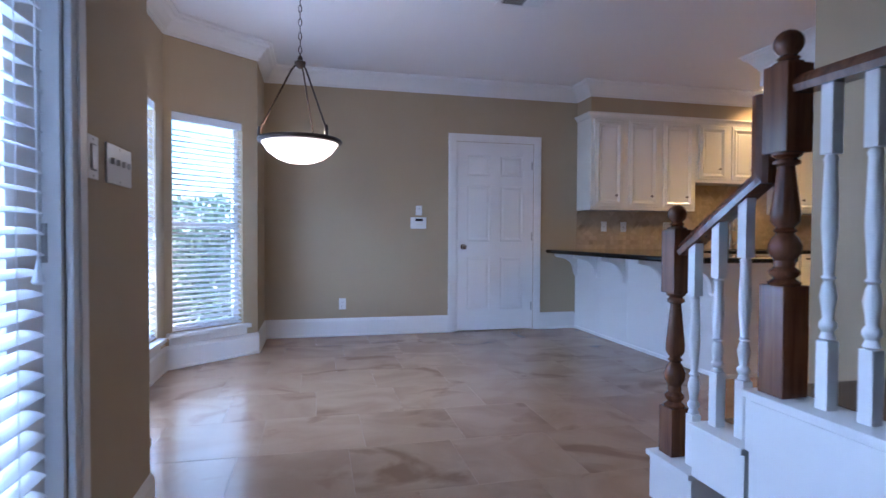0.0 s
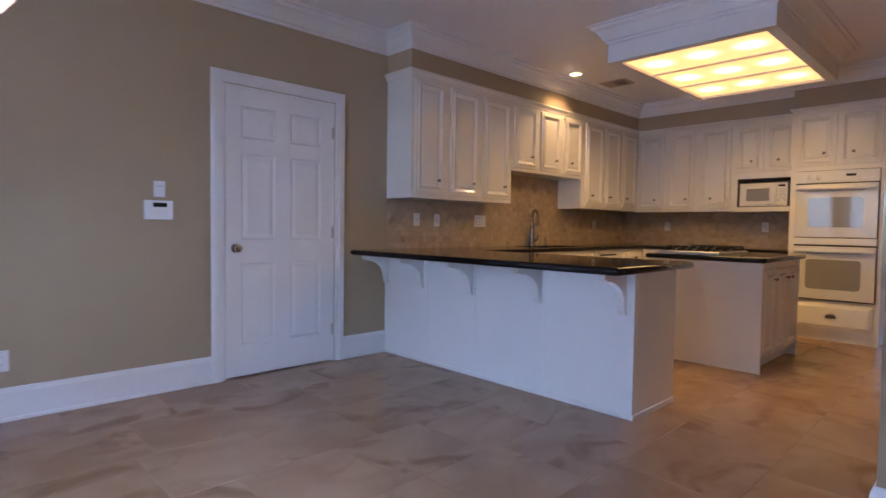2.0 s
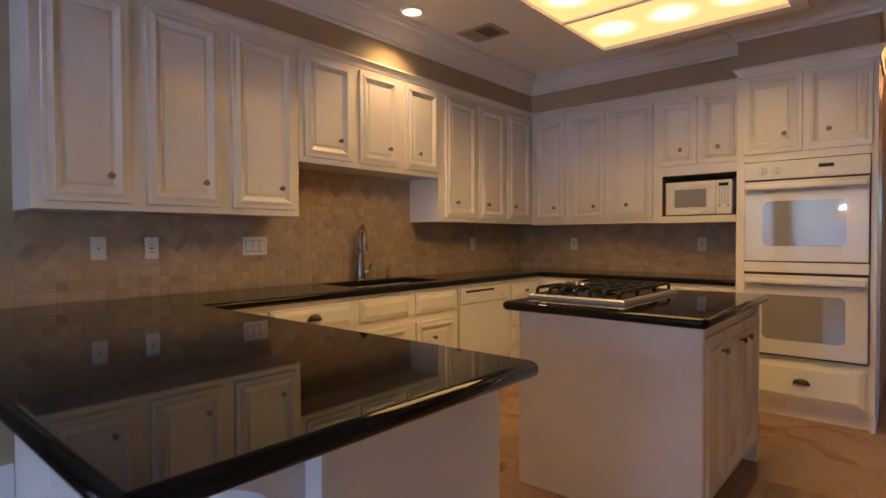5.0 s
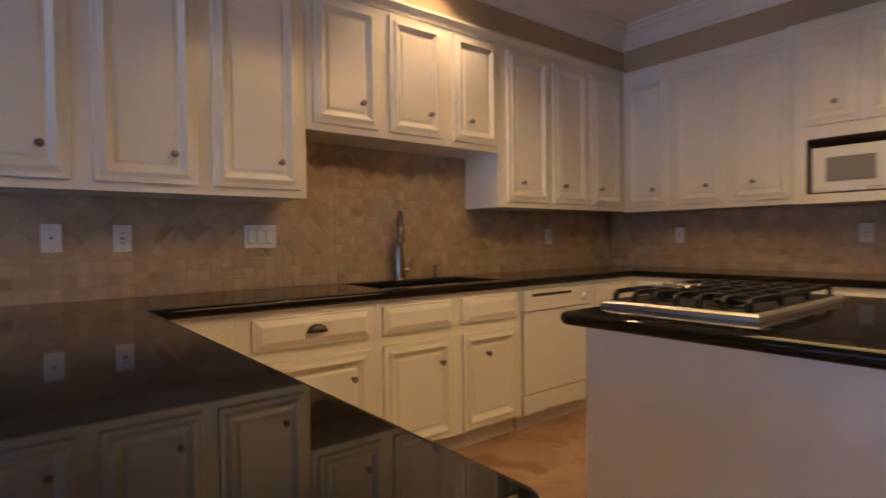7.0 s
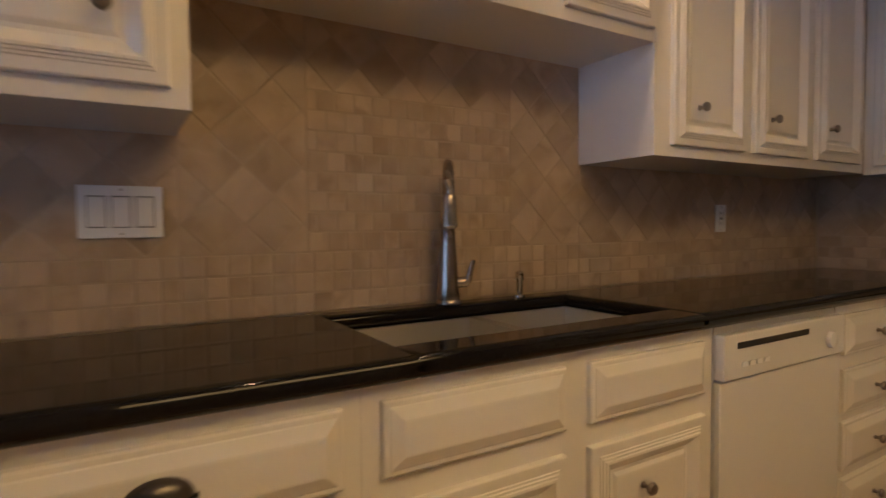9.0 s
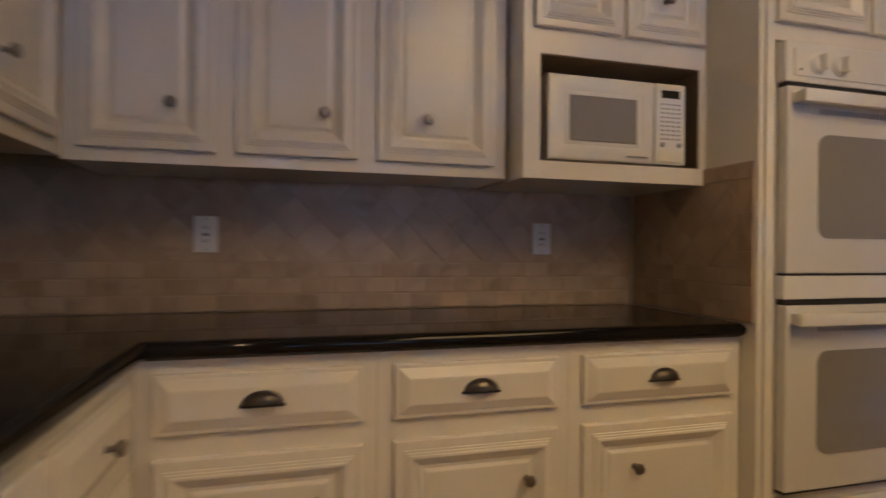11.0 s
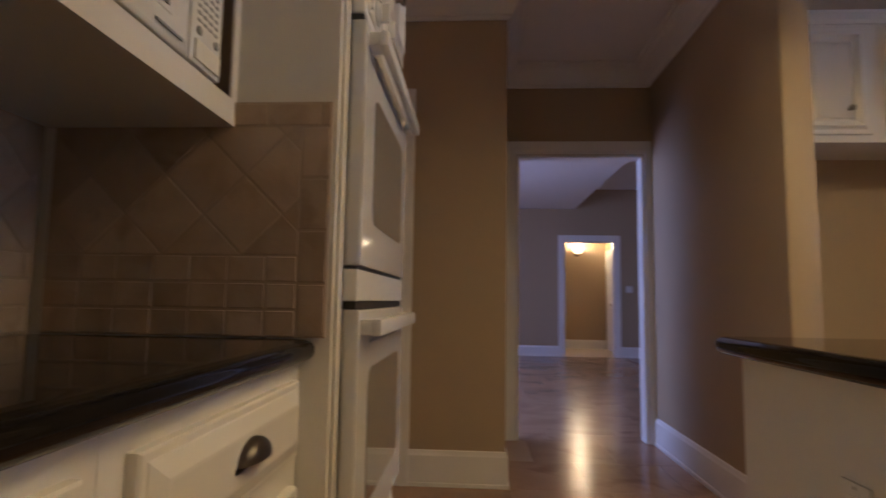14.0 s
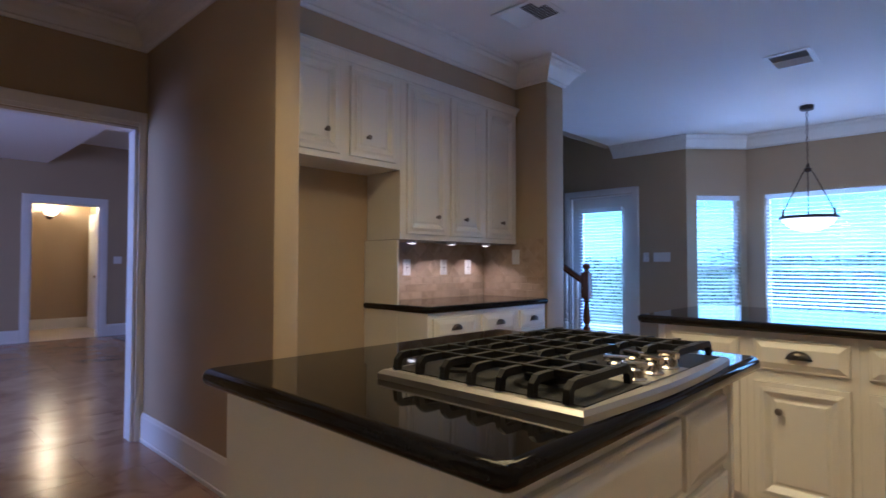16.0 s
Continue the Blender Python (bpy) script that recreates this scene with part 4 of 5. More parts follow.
for y in (0.07, 0.66, 1.27, 1.80, 2.25):
    part("corbel", turn(corbel(), pose(-0.0062, y, CB - 0.002)), M_TRIM, pn)
for y0, w in ((3.245, 0.37), (3.615, 0.41), (4.025, 0.41), (4.435, 0.48)):
    base_cabinet(pose(3.405, y0, 0, 0, 0, 90), w, [("drawer", 0.03, w - 0.03, *DZ, "cup"), ("door", 0.03, w - 0.03, *OZ, 0.13)], depth=0.51)

# island
isl = thing("island", pose(4.525, 3.035, 0), "white kitchen island with plain end panels and panelled doors", "cabinet")
part("body", box(0.02, 0.02, 0.10, 1.005, 0.82, CB), M_CAB, isl)
part("end_panel", box(0, 0, 0, 0.02, 0.84, CB, 0.002), M_TRIM, isl)
part("end_panel", box(1.005, 0, 0, 1.025, 0.84, CB, 0.002), M_TRIM, isl)
part("toe_kick", box(0.02, 0.08, 0, 1.005, 0.74, 0.10), M_CAB, isl)
for x0, x1, k in ((0.035, 0.34, "r"), (0.36, 0.665, "r"), (0.685, 0.99, "l")):
    add_door(isl, x0, 0.115, x1, 0.79, x1 - 0.05 if k == "r" else x0 + 0.05, 0.71, 0.02)
for x0, x1 in ((0.035, 0.325), (0.355, 0.99)):
    for za, zb in ((0.618, 0.795), (0.375, 0.595), (0.115, 0.352)):
        part("drawer_front", turn(nested(bmesh.new(), 0, 0, x1 - x0, zb - za, DRAWER), pose(x1, 0.82, za, 0, 0, 180)), M_CAB, isl)
# south run, front plane y = 2.04
for i, (x0, w) in enumerate(((3.885, 0.45), (3.435, 0.42), (3.015, 0.37))):
    base_cabinet(pose(x0, 2.04, 0, 0, 0, 180), w, [("drawer", 0.04, w - 0.03, *DZ, "cup"), ("door", 0.04, w - 0.03, *OZ, w - 0.12 if i != 1 else 0.12)], depth=0.595, group="south base cabinets")
wall_cabinet(pose(4.795, 1.775, 0, 0, 0, 180), 0.925, 1.735, 2.37, 0.33, [(0.13, 0.46, 0.358), (0.53, 0.88, 0.649)], "short cream wall cabinet above the empty fridge recess")
wall_cabinet(pose(3.87, 1.775, 0, 0, 0, 180), 1.225, 1.30, 2.37, 0.33, [(0.05, 0.41, 0.313), (0.46, 0.80, 0.596), (0.85, 1.18, 1.015)], "cream wall cabinet over the lit backsplash")
solid("fridge_panel", box(3.872, 1.445, 0.0, 3.888, 1.77, 1.295), M_CAB, "cream side panel of the empty fridge recess", "cabinet panel")

# ---- counters ----
def slab(name, outline, label, z0=CB, z1=CT, parent=None):
    """Granite slab from a plan outline (counter-clockwise) with a rounded nosing."""
    pts = [Vector(p) for p in outline]
    n = len(pts)
    bm = bmesh.new()

    def ring(ins, z):
        out = []
        for i, p in enumerate(pts):
            a = (p - pts[i - 1]).normalized()
            b = (pts[(i + 1) % n] - p).normalized()
            na, nb = Vector((-a.y, a.x)), Vector((-b.y, b.x))
            m = (na + nb) / max(0.3, 1 + na.dot(nb))
            out.append(bm.verts.new((p.x + m.x * ins, p.y + m.y * ins, z)))
        return out
    h = z1 - z0
    rs = [ring(0.016, z0)]
    for t in (-70, -40, -15, 15, 40, 65, 88):
        rs.append(ring(0.021 * (1 - math.cos(radians(t))), z0 + h / 2 + h / 2 * math.sin(radians(t))))
    for a, b in zip(rs, rs[1:]):
        for i in range(n):
            bm.faces.new((a[i], a[(i + 1) % n], b[(i + 1) % n], b[i]))
    bm.faces.new(rs[0][::-1])
    bm.faces.new(rs[-1])
    top = parent or thing(name, pose(0, 0, 0), label, "countertop")
    for p in part("slab", bm, M_GRANITE, top, smooth=True).data.polygons:
        p.use_smooth = abs(p.normal.z) < 0.99
    return top


def soft(x0, y0, x1, y1, r=0.03):
    """A rectangle with small rounded corners, counter-clockwise."""
    out = []
    for cx, cy, s in ((x1 - r, y0 + r, -90), (x1 - r, y1 - r, 0), (x0 + r, y1 - r, 90), (x0 + r, y0 + r, 180)):
        for k in range(4):
            t = radians(s + 30 * k)
            out.append((cx + r * math.cos(t), cy + r * math.sin(t)))
    return out


SX0, SX1, SY0, SY1 = 4.50, 5.28, 5.03, 5.40
wt = thing("countertop", pose(0, 0, 0), "polished black granite worktop with rounded edge round the kitchen", "countertop")
slab("countertop", [(2.508, 3.122), (3.445, 3.122), (3.46, 3.137), (3.46, 4.915), (SX0, 4.915), (SX0, 5.49), (2.495, 5.49), (2.495, 3.135)], "", parent=wt)
slab("countertop", [(SX1, 4.915), (6.488, 4.915), (6.488, 3.36), (7.06, 3.36), (7.06, 5.49), (SX1, 5.49)], "", parent=wt)
slab("countertop", [(SX0 - 0.02, 4.915), (SX1 + 0.02, 4.915), (SX1 + 0.02, SY0), (SX0 - 0.02, SY0)], "", CB, CT + 0.0006, wt)
slab("countertop", [(SX0 - 0.02, SY1), (SX1 + 0.02, SY1), (SX1 + 0.02, 5.489), (SX0 - 0.02, 5.489)], "", CB, CT + 0.0006, wt)
slab("countertop", soft(4.442, 2.995, 5.605, 3.93), "polished black granite island top with rounded edge")
slab("countertop", [(2.645, 1.445), (3.90, 1.445), (3.90, 2.04), (3.87, 2.07), (2.645, 2.07)], "polished black granite counter on the south cabinets")

# sink, tap and soap pump
sk = thing("sink", pose(0, 0, 0), "undermount stainless steel double bowl sink", "sink")
for x0, x1 in ((SX0 + 0.012, 4.90), (4.93, SX1 - 0.012)):
    bm = bmesh.new()
    a, b = SY0 + 0.012, SY1 - 0.012
    zt, zb = CB + 0.004, CB - 0.17
    t = [[bm.verts.new((x, y, z)) for x, y in ((x0 + e, a + e), (x1 - e, a + e), (x1 - e, b - e), (x0 + e, b - e))] for e, z in ((-0.012, zt), (0, zt), (0.006, zb + 0.02), (0.03, zb))]
    for p, q in zip(t, t[1:]):
        for k in range(4):
            bm.faces.new((p[k], p[(k + 1) % 4], q[(k + 1) % 4], q[k]))
    bm.faces.new(t[-1])
    part("bowl", bm, M_SINK, sk)
tap = thing("kitchen_tap", pose(4.86, 5.435, CT + 0.0006, 0, 0, -30), "satin nickel gooseneck pull-down tap behind the sink", "tap")
part("base", lathe([(0.037, 0), (0.037, 0.006), (0.033, 0.012), (0.034, 0.02), (0.031, 0.05), (0.0275, 0.11), (0.023, 0.17), (0.020, 0.215), (0.024, 0.222), (0.024, 0.232), (0.019, 0.238), (0.022, 0.245), (0.017, 0.252)], 22), M_TAP, tap, smooth=True)
arc = [(0, 0, 0.20), (0, 0, 0.27)] + [(0, -0.075 + 0.075 * math.cos(radians(t)), 0.315 + 0.075 * math.sin(radians(t))) for t in range(0, 181, 18)] + [(0, -0.15, 0.29)]
part("spout", tube(bmesh.new(), arc, 0.0145, 14), M_TAP, tap, smooth=True)
part("spray_head", lathe([(0.0145, 0.305), (0.019, 0.295), (0.0205, 0.25), (0.0235, 0.222), (0.017, 0.216)], 16, at=(0, -0.15, 0)), M_TAP, tap, smooth=True)
part("lever", tube(bmesh.new(), [(0.024, 0, 0.06), (0.05, 0, 0.062), (0.058, -0.004, 0.07), (0.072, -0.012, 0.125)], [0.016, 0.017, 0.010, 0.006], 12), M_TAP, tap, smooth=True)
sp = thing("soap_pump", pose(5.12, 5.435, CT + 0.0006), "satin nickel soap pump beside the tap", "soap dispenser")
part("stem", lathe([(0.018, 0), (0.018, 0.006), (0.010, 0.012), (0.010, 0.05), (0.013, 0.055), (0.013, 0.075), (0.008, 0.08)], 14), M_CHROME, sp, smooth=True)
part("nozzle", tube(bmesh.new(), [(0, 0, 0.07), (-0.03, -0.03, 0.072), (-0.055, -0.05, 0.062)], 0.0045), M_CHROME, sp, smooth=True)

# gas cooktop: the knobs stand in the middle of the front edge (north)
ck = thing("gas_cooktop", pose(5.015, 3.655, CT), "stainless gas cooktop with black iron grates on the island", "cooktop")
bm = bmesh.new()
tray = [(-0.365, -0.255), (0.365, -0.255)] + [(0.365 - 0.73 * k / 12, 0.25 + 0.02 * math.sin(math.pi * k / 12)) for k in range(13)]
lower, edge, upper = ([bm.verts.new((x * f, y * f, z)) for x, y in tray] for f, z in ((1.0, 0.0), (1.0, 0.013), (0.972, 0.020)))
for a, b in ((lower, edge), (edge, upper)):
    for k in range(len(tray)):
        bm.faces.new((a[k], a[(k + 1) % len(tray)], b[(k + 1) % len(tray)], b[k]))
bm.faces.new(lower[::-1])
bm.faces.new(upper)
part("tray", bm, M_STEEL, ck)
part("burner_well", box(-0.335, -0.235, 0.0202, 0.335, 0.235, 0.0222), M_IRON, ck)
for bxx, by, r in ((-0.235, -0.12, 0.045), (-0.235, 0.10, 0.035), (0.0, -0.08, 0.055), (0.235, -0.12, 0.035), (0.235, 0.10, 0.045)):
    part("burner", lathe([(r * 1.5, 0.0205), (r * 1.4, 0.028), (r, 0.031), (r, 0.042), (r * 0.8, 0.047)], 20, at=(bxx, by, 0)), M_IRON, ck, smooth=True)


def bar(bm, pts, w, h):
    """A flat bar of width w along y, following (x, z) points, h thick."""
    rings = []
    for k, (x, z) in enumerate(pts):
        a, b = pts[max(k - 1, 0)], pts[min(k + 1, len(pts) - 1)]
        d = Vector((b[0] - a[0], b[1] - a[1])).normalized()
        nx, nz = -d.y * h / 2, d.x * h / 2
        rings.append([bm.verts.new(p) for p in ((x + nx, -w / 2, z + nz), (x + nx, w / 2, z + nz), (x - nx, w / 2, z - nz), (x - nx, -w / 2, z - nz))])
    for a, b in zip(rings, rings[1:]):
        for k in range(4):
            bm.faces.new((a[k], a[(k + 1) % 4], b[(k + 1) % 4], b[k]))
    bm.faces.new(rings[0][::-1])
    bm.faces.new(rings[-1])
    return bm


def grate_bm(gx, w2, y0, y1):
    """Cast fingers across the burners, each end bent down to a foot, tied by thin cross bars."""
    bm = bmesh.new()
    top = 0.053
    n = max(4, round((y1 - y0) / 0.068))
    for i in range(n + 1):
        y = y0 + 0.008 + (y1 - y0 - 0.016) * i / n
        f = bmesh.new()
        bar(f, [(-w2 - 0.004, 0.021), (-w2 - 0.001, 0.043), (-w2 + 0.009, top - 0.001), (-w2 + 0.022, top), (w2 - 0.022, top), (w2 - 0.009, top - 0.001), (w2 + 0.001, 0.043), (w2 + 0.004, 0.021)], 0.0125, 0.015)
        me = bpy.data.meshes.new("finger")
        turn(f, pose(gx, y, 0)).to_mesh(me)
        f.free()
        bm.from_mesh(me)
        bpy.data.meshes.remove(me)
    for x in (-w2 * 0.42, w2 * 0.42):
        bx(bm, gx + x - 0.0055, y0 + 0.004, top - 0.004, gx + x + 0.0055, y1 - 0.004, top + 0.0095, 0.002)
    for y in (y0 + 0.006, y1 - 0.018):
        bx(bm, gx - w2 + 0.03, y, top - 0.006, gx + w2 - 0.03, y + 0.012, top + 0.0085, 0.002)
    return bm


for gx, w2, y0, y1 in ((-0.228, 0.108, -0.225, 0.215), (0.0, 0.112, -0.225, 0.075), (0.228, 0.108, -0.225, 0.215)):
    part("grate", grate_bm(gx, w2, y0, y1), M_IRON, ck, "black cast iron grate")
part("knob_island", box(-0.115, 0.115, 0.0206, 0.115, 0.238, 0.0236, 0.001), M_STEEL, ck)
for kx, ky in ((-0.085, 0.205), (-0.043, 0.145), (0.0, 0.205), (0.043, 0.145), (0.085, 0.205)):
    k = part("control_knob", lathe([(0.024, 0.020), (0.024, 0.026), (0.020, 0.030), (0.019, 0.044), (0.015, 0.048)], 18, at=(kx, ky, 0)), M_CHROME, ck, "polished steel control knob", True)
    part("knob_grip", turn(box(-0.008, -0.026, 0.046, 0.008, 0.026, 0.060, 0.004), pose(kx, ky, 0, 0, 0, 35 * (kx > 0) - 20)), M_CHROME, k)

# ---- lights ----
lb = thing("ceiling_light_box", pose(0, 0, 0), "white ceiling light box with three lit prismatic panels", "ceiling light")
LX0, LX1, LY0, LY1, LZ = 4.00, 5.65, 2.92, 3.95, 2.415
bm = bmesh.new()
e = 0.075
for q in ((LX0 - e, LY0 - e, LZ - 0.012, LX0, LY1 + e, CEIL - 0.001), (LX1, LY0 - e, LZ - 0.012, LX1 + e, LY1 + e, CEIL - 0.001), (LX0, LY0 - e, LZ - 0.012, LX1, LY0, CEIL - 0.001), (LX0, LY1, LZ - 0.012, LX1, LY1 + e, CEIL - 0.001)):
    bx(bm, *q)
part("frame", bm, M_TRIM, lb)
pr = [(o, z - (CEIL - 2.70) - 0.0) for o, z in CROWN]
part("crown", sweep(bmesh.new(), pr, [(LX0 - e, LY0 - e), (LX1 + e, LY0 - e), (LX1 + e, LY1 + e), (LX0 - e, LY1 + e)], True), M_TRIM, lb)
pw = (LX1 - LX0) / 3
for i in range(3):
    x0 = LX0 + i * pw
    part("lens", box(x0 + 0.012, LY0 + 0.002, LZ + 0.006, x0 + pw - 0.012, LY1 - 0.002, LZ + 0.010), M_LENS, lb, "glowing ribbed acrylic panel")
    rb = bmesh.new()
    for q in range(66):
        bx(rb, x0 + 0.013, LY0 + 0.006 + q * 0.0155, LZ + 0.0035, x0 + pw - 0.013, LY0 + 0.0085 + q * 0.0155, LZ + 0.0045)
    tagged(part("lens_ribs", rb, M_LENS, lb), kind="stuff")
    if i:
        part("divider", box(x0 - 0.012, LY0, LZ - 0.006, x0 + 0.012, LY1, LZ + 0.02), M_TRIM, lb)
    for k in range(3):
        part("bulb_glow", lathe([(0.15, 0.0), (0.149, -0.001), (0.02, -0.0012)], 28), M_HALO, lb).matrix_basis = pose(x0 + pw / 2, LY0 + 0.18 + k * 0.335, LZ + 0.0058)
_lb = lamp("light_box_lamp", "AREA", 7.8, ((LX0 + LX1) / 2, (LY0 + LY1) / 2, LZ - 0.03), 0.98)
_lb.data.shape, _lb.data.size_y, _lb.data.spread = "RECTANGLE", 1.58, radians(160)
_lb.matrix_world = pose((LX0 + LX1) / 2, (LY0 + LY1) / 2, LZ - 0.03, 0, 0, 90)

pd = thing("pendant_light", pose(-0.095, 3.247, -0.012), "bronze chain pendant lamp with a lit alabaster bowl", "pendant lamp")
part("canopy", lathe([(0.055, CEIL - 0.03), (0.06, CEIL - 0.012), (0.06, CEIL + 0.011)], 20), M_BRONZE, pd, smooth=True)
zt = 2.10
for i in range(14):
    z = zt + 0.02 + i * 0.041
    tor = bmesh.new()
    pts = [(0.010 * math.cos(t), 0, z + 0.022 * math.sin(t)) if i % 2 else (0, 0.010 * math.cos(t), z + 0.022 * math.sin(t)) for t in [math.pi * 2 * k / 10 for k in range(11)]]
    part("chain_link", tube(tor, pts, 0.0028, 6), M_BRONZE, pd, smooth=True)
part("hub", lathe([(0.004, zt + 0.03), (0.016, zt + 0.012), (0.013, zt), (0.034, zt - 0.012), (0.030, zt - 0.035), (0.012, zt - 0.05)], 16), M_BRONZE, pd, smooth=True)
part("rim", lathe([(0.235, 1.598), (0.247, 1.602), (0.252, 1.613), (0.246, 1.624), (0.232, 1.627), (0.231, 1.60)], 40), M_BRONZE, pd, smooth=True)
part("bowl", lathe([(0.02, 1.478), (0.08, 1.484), (0.14, 1.507), (0.19, 1.545), (0.222, 1.590), (0.228, 1.601), (0.222, 1.601), (0.18, 1.55), (0.08, 1.492), (0.02, 1.486)], 40), M_BOWL, pd, "glowing alabaster glass bowl", True)
for k in range(3):
    t = radians(70 + 120 * k)
    c, s = math.cos(t), math.sin(t)
    arm = part("arm", tube(bmesh.new(), [(0.02 * c, 0.02 * s, zt - 0.025), (0.05 * c, 0.05 * s, zt - 0.06), (0.243 * c, 0.243 * s, 1.645), (0.245 * c, 0.245 * s, 1.60)], 0.0055, 8), M_BRONZE, pd, smooth=True)
    part("collar", lathe([(0.009, -0.03), (0.011, 0.0), (0.009, 0.03)], 10, at=(0.235 * c, 0.235 * s, 1.655)), M_BRONZE, arm, smooth=True)
lamp("pendant_lamp", "POINT", 2.5, (-0.09, 3.25, 1.63), 0.06, (1, 0.78, 0.5))

cl = thing("recessed_light", pose(4.89, 4.94, CEIL), "lit recessed ceiling downlight with a white ring", "downlight")
part("trim_ring", lathe([(0.085, -0.001), (0.085, -0.006), (0.062, -0.010), (0.06, -0.001)], 28), M_TRIM, cl, smooth=True)
part("lamp_face", lathe([(0.06, -0.004), (0.03, -0.0065), (0.005, -0.007)], 24), M_BULB, cl, smooth=True)
lamp("downlight_lamp", "SPOT", 9, (4.89, 4.94, CEIL - 0.03), 0.04, (1, 0.66, 0.25), spot=120)

dl = thing("flush_ceiling_light", pose(8.55, 2.10, CEIL), "lit flush dome ceiling light in the hall", "ceiling light")
part("base", lathe([(0.15, -0.001), (0.15, -0.02), (0.13, -0.024)], 28), M_TRIM, dl, smooth=True)
part("dome", lathe([(0.14, -0.022), (0.135, -0.05), (0.10, -0.085), (0.05, -0.10), (0.01, -0.104)], 28), M_DOME, dl, "glowing glass dome", True)
lamp("hall_lamp", "POINT", 1.7, (8.55, 2.10, CEIL - 0.16), 0.08, (1, 0.46, 0.13))
for x in (3.66, 3.27, 2.88):
    pk = thing("puck_light", pose(x, 1.66, 1.30), "small lit puck light under the south cabinet", "puck light", "puck lights")
    part("housing", lathe([(0.035, -0.001), (0.035, -0.016), (0.03, -0.018)], 18), M_PLATE, pk, smooth=True)
    part("face", lathe([(0.029, -0.0165), (0.02, -0.0195), (0.005, -0.02)], 18), M_PUCK, pk, smooth=True)
    lamp("puck_lamp", "SPOT", 1.6, (x, 1.63, 1.275), 0.02, (1, 0.72, 0.5), spot=130)
sc = thing("wall_sconce", pose(4.06, -7.2, 2.02), "lit frosted wall sconce in the vestibule", "wall lamp")
part("backplate", turn(lathe([(0.05, 0), (0.05, 0.015), (0.03, 0.02)], 18), pose(0, 0, -0.06, -90)), M_BRONZE, sc, smooth=True)
part("shade", lathe([(0.03, -0.06), (0.09, -0.03), (0.13, 0.05), (0.125, 0.05), (0.03, -0.05)], 24, at=(0, 0.15, 0)), M_DOME, sc, "glowing frosted bowl", True)
lamp("sconce_lamp", "POINT", 13, (4.06, -6.95, 2.14), 0.06, (1, 0.72, 0.3))

# ---- ceiling registers ----
def register(m, w, d, label, mat_=M_TRIM):
    v = thing("ceiling_vent", m, label, "air vent", "ceiling vents")
    bm = bmesh.new()
    f = 0.03
    for q in ((-w / 2, -d / 2, -0.01, w / 2, -d / 2 + f, -0.001), (-w / 2, d / 2 - f, -0.01, w / 2, d / 2, -0.001), (-w / 2, -d / 2 + f, -0.01, -w / 2 + f, d / 2 - f, -0.001), (w / 2 - f, -d / 2 + f, -0.01, w / 2, d / 2 - f, -0.001)):
        bx(bm, *q)
    part("frame", bm, mat_, v)
    part("backing", box(-w / 2 + f, -d / 2 + f, -0.0035, w / 2 - f, d / 2 - f, -0.001), M_REGBACK, v)
    n = int((w - 2 * f) / 0.02)
    s = None
    for i in range(n):
        mm = pose(-w / 2 + f + 0.01 + i * 0.02, 0, -0.008, 0, 38 if i > n / 2 else -38, 0)
        if s is None:
            s = part("slat", box(-0.008, -d / 2 + f, -0.0008, 0.008, d / 2 - f, 0.0008), mat_, v)
            s.matrix_basis = mm
        else:
            share("slat", s.data, v, mm)


register(pose(1.42, 3.42, CEIL), 0.36, 0.30, "white louvred ceiling register above the dining area")
register(pose(5.50, 4.81, CEIL, 0, 0, 90), 0.30, 0.24, "tan louvred ceiling register in the kitchen", M_REG)
register(pose(3.39, 2.42, CEIL, 0, 0, 90), 0.36, 0.30, "white louvred ceiling register near the south wall")

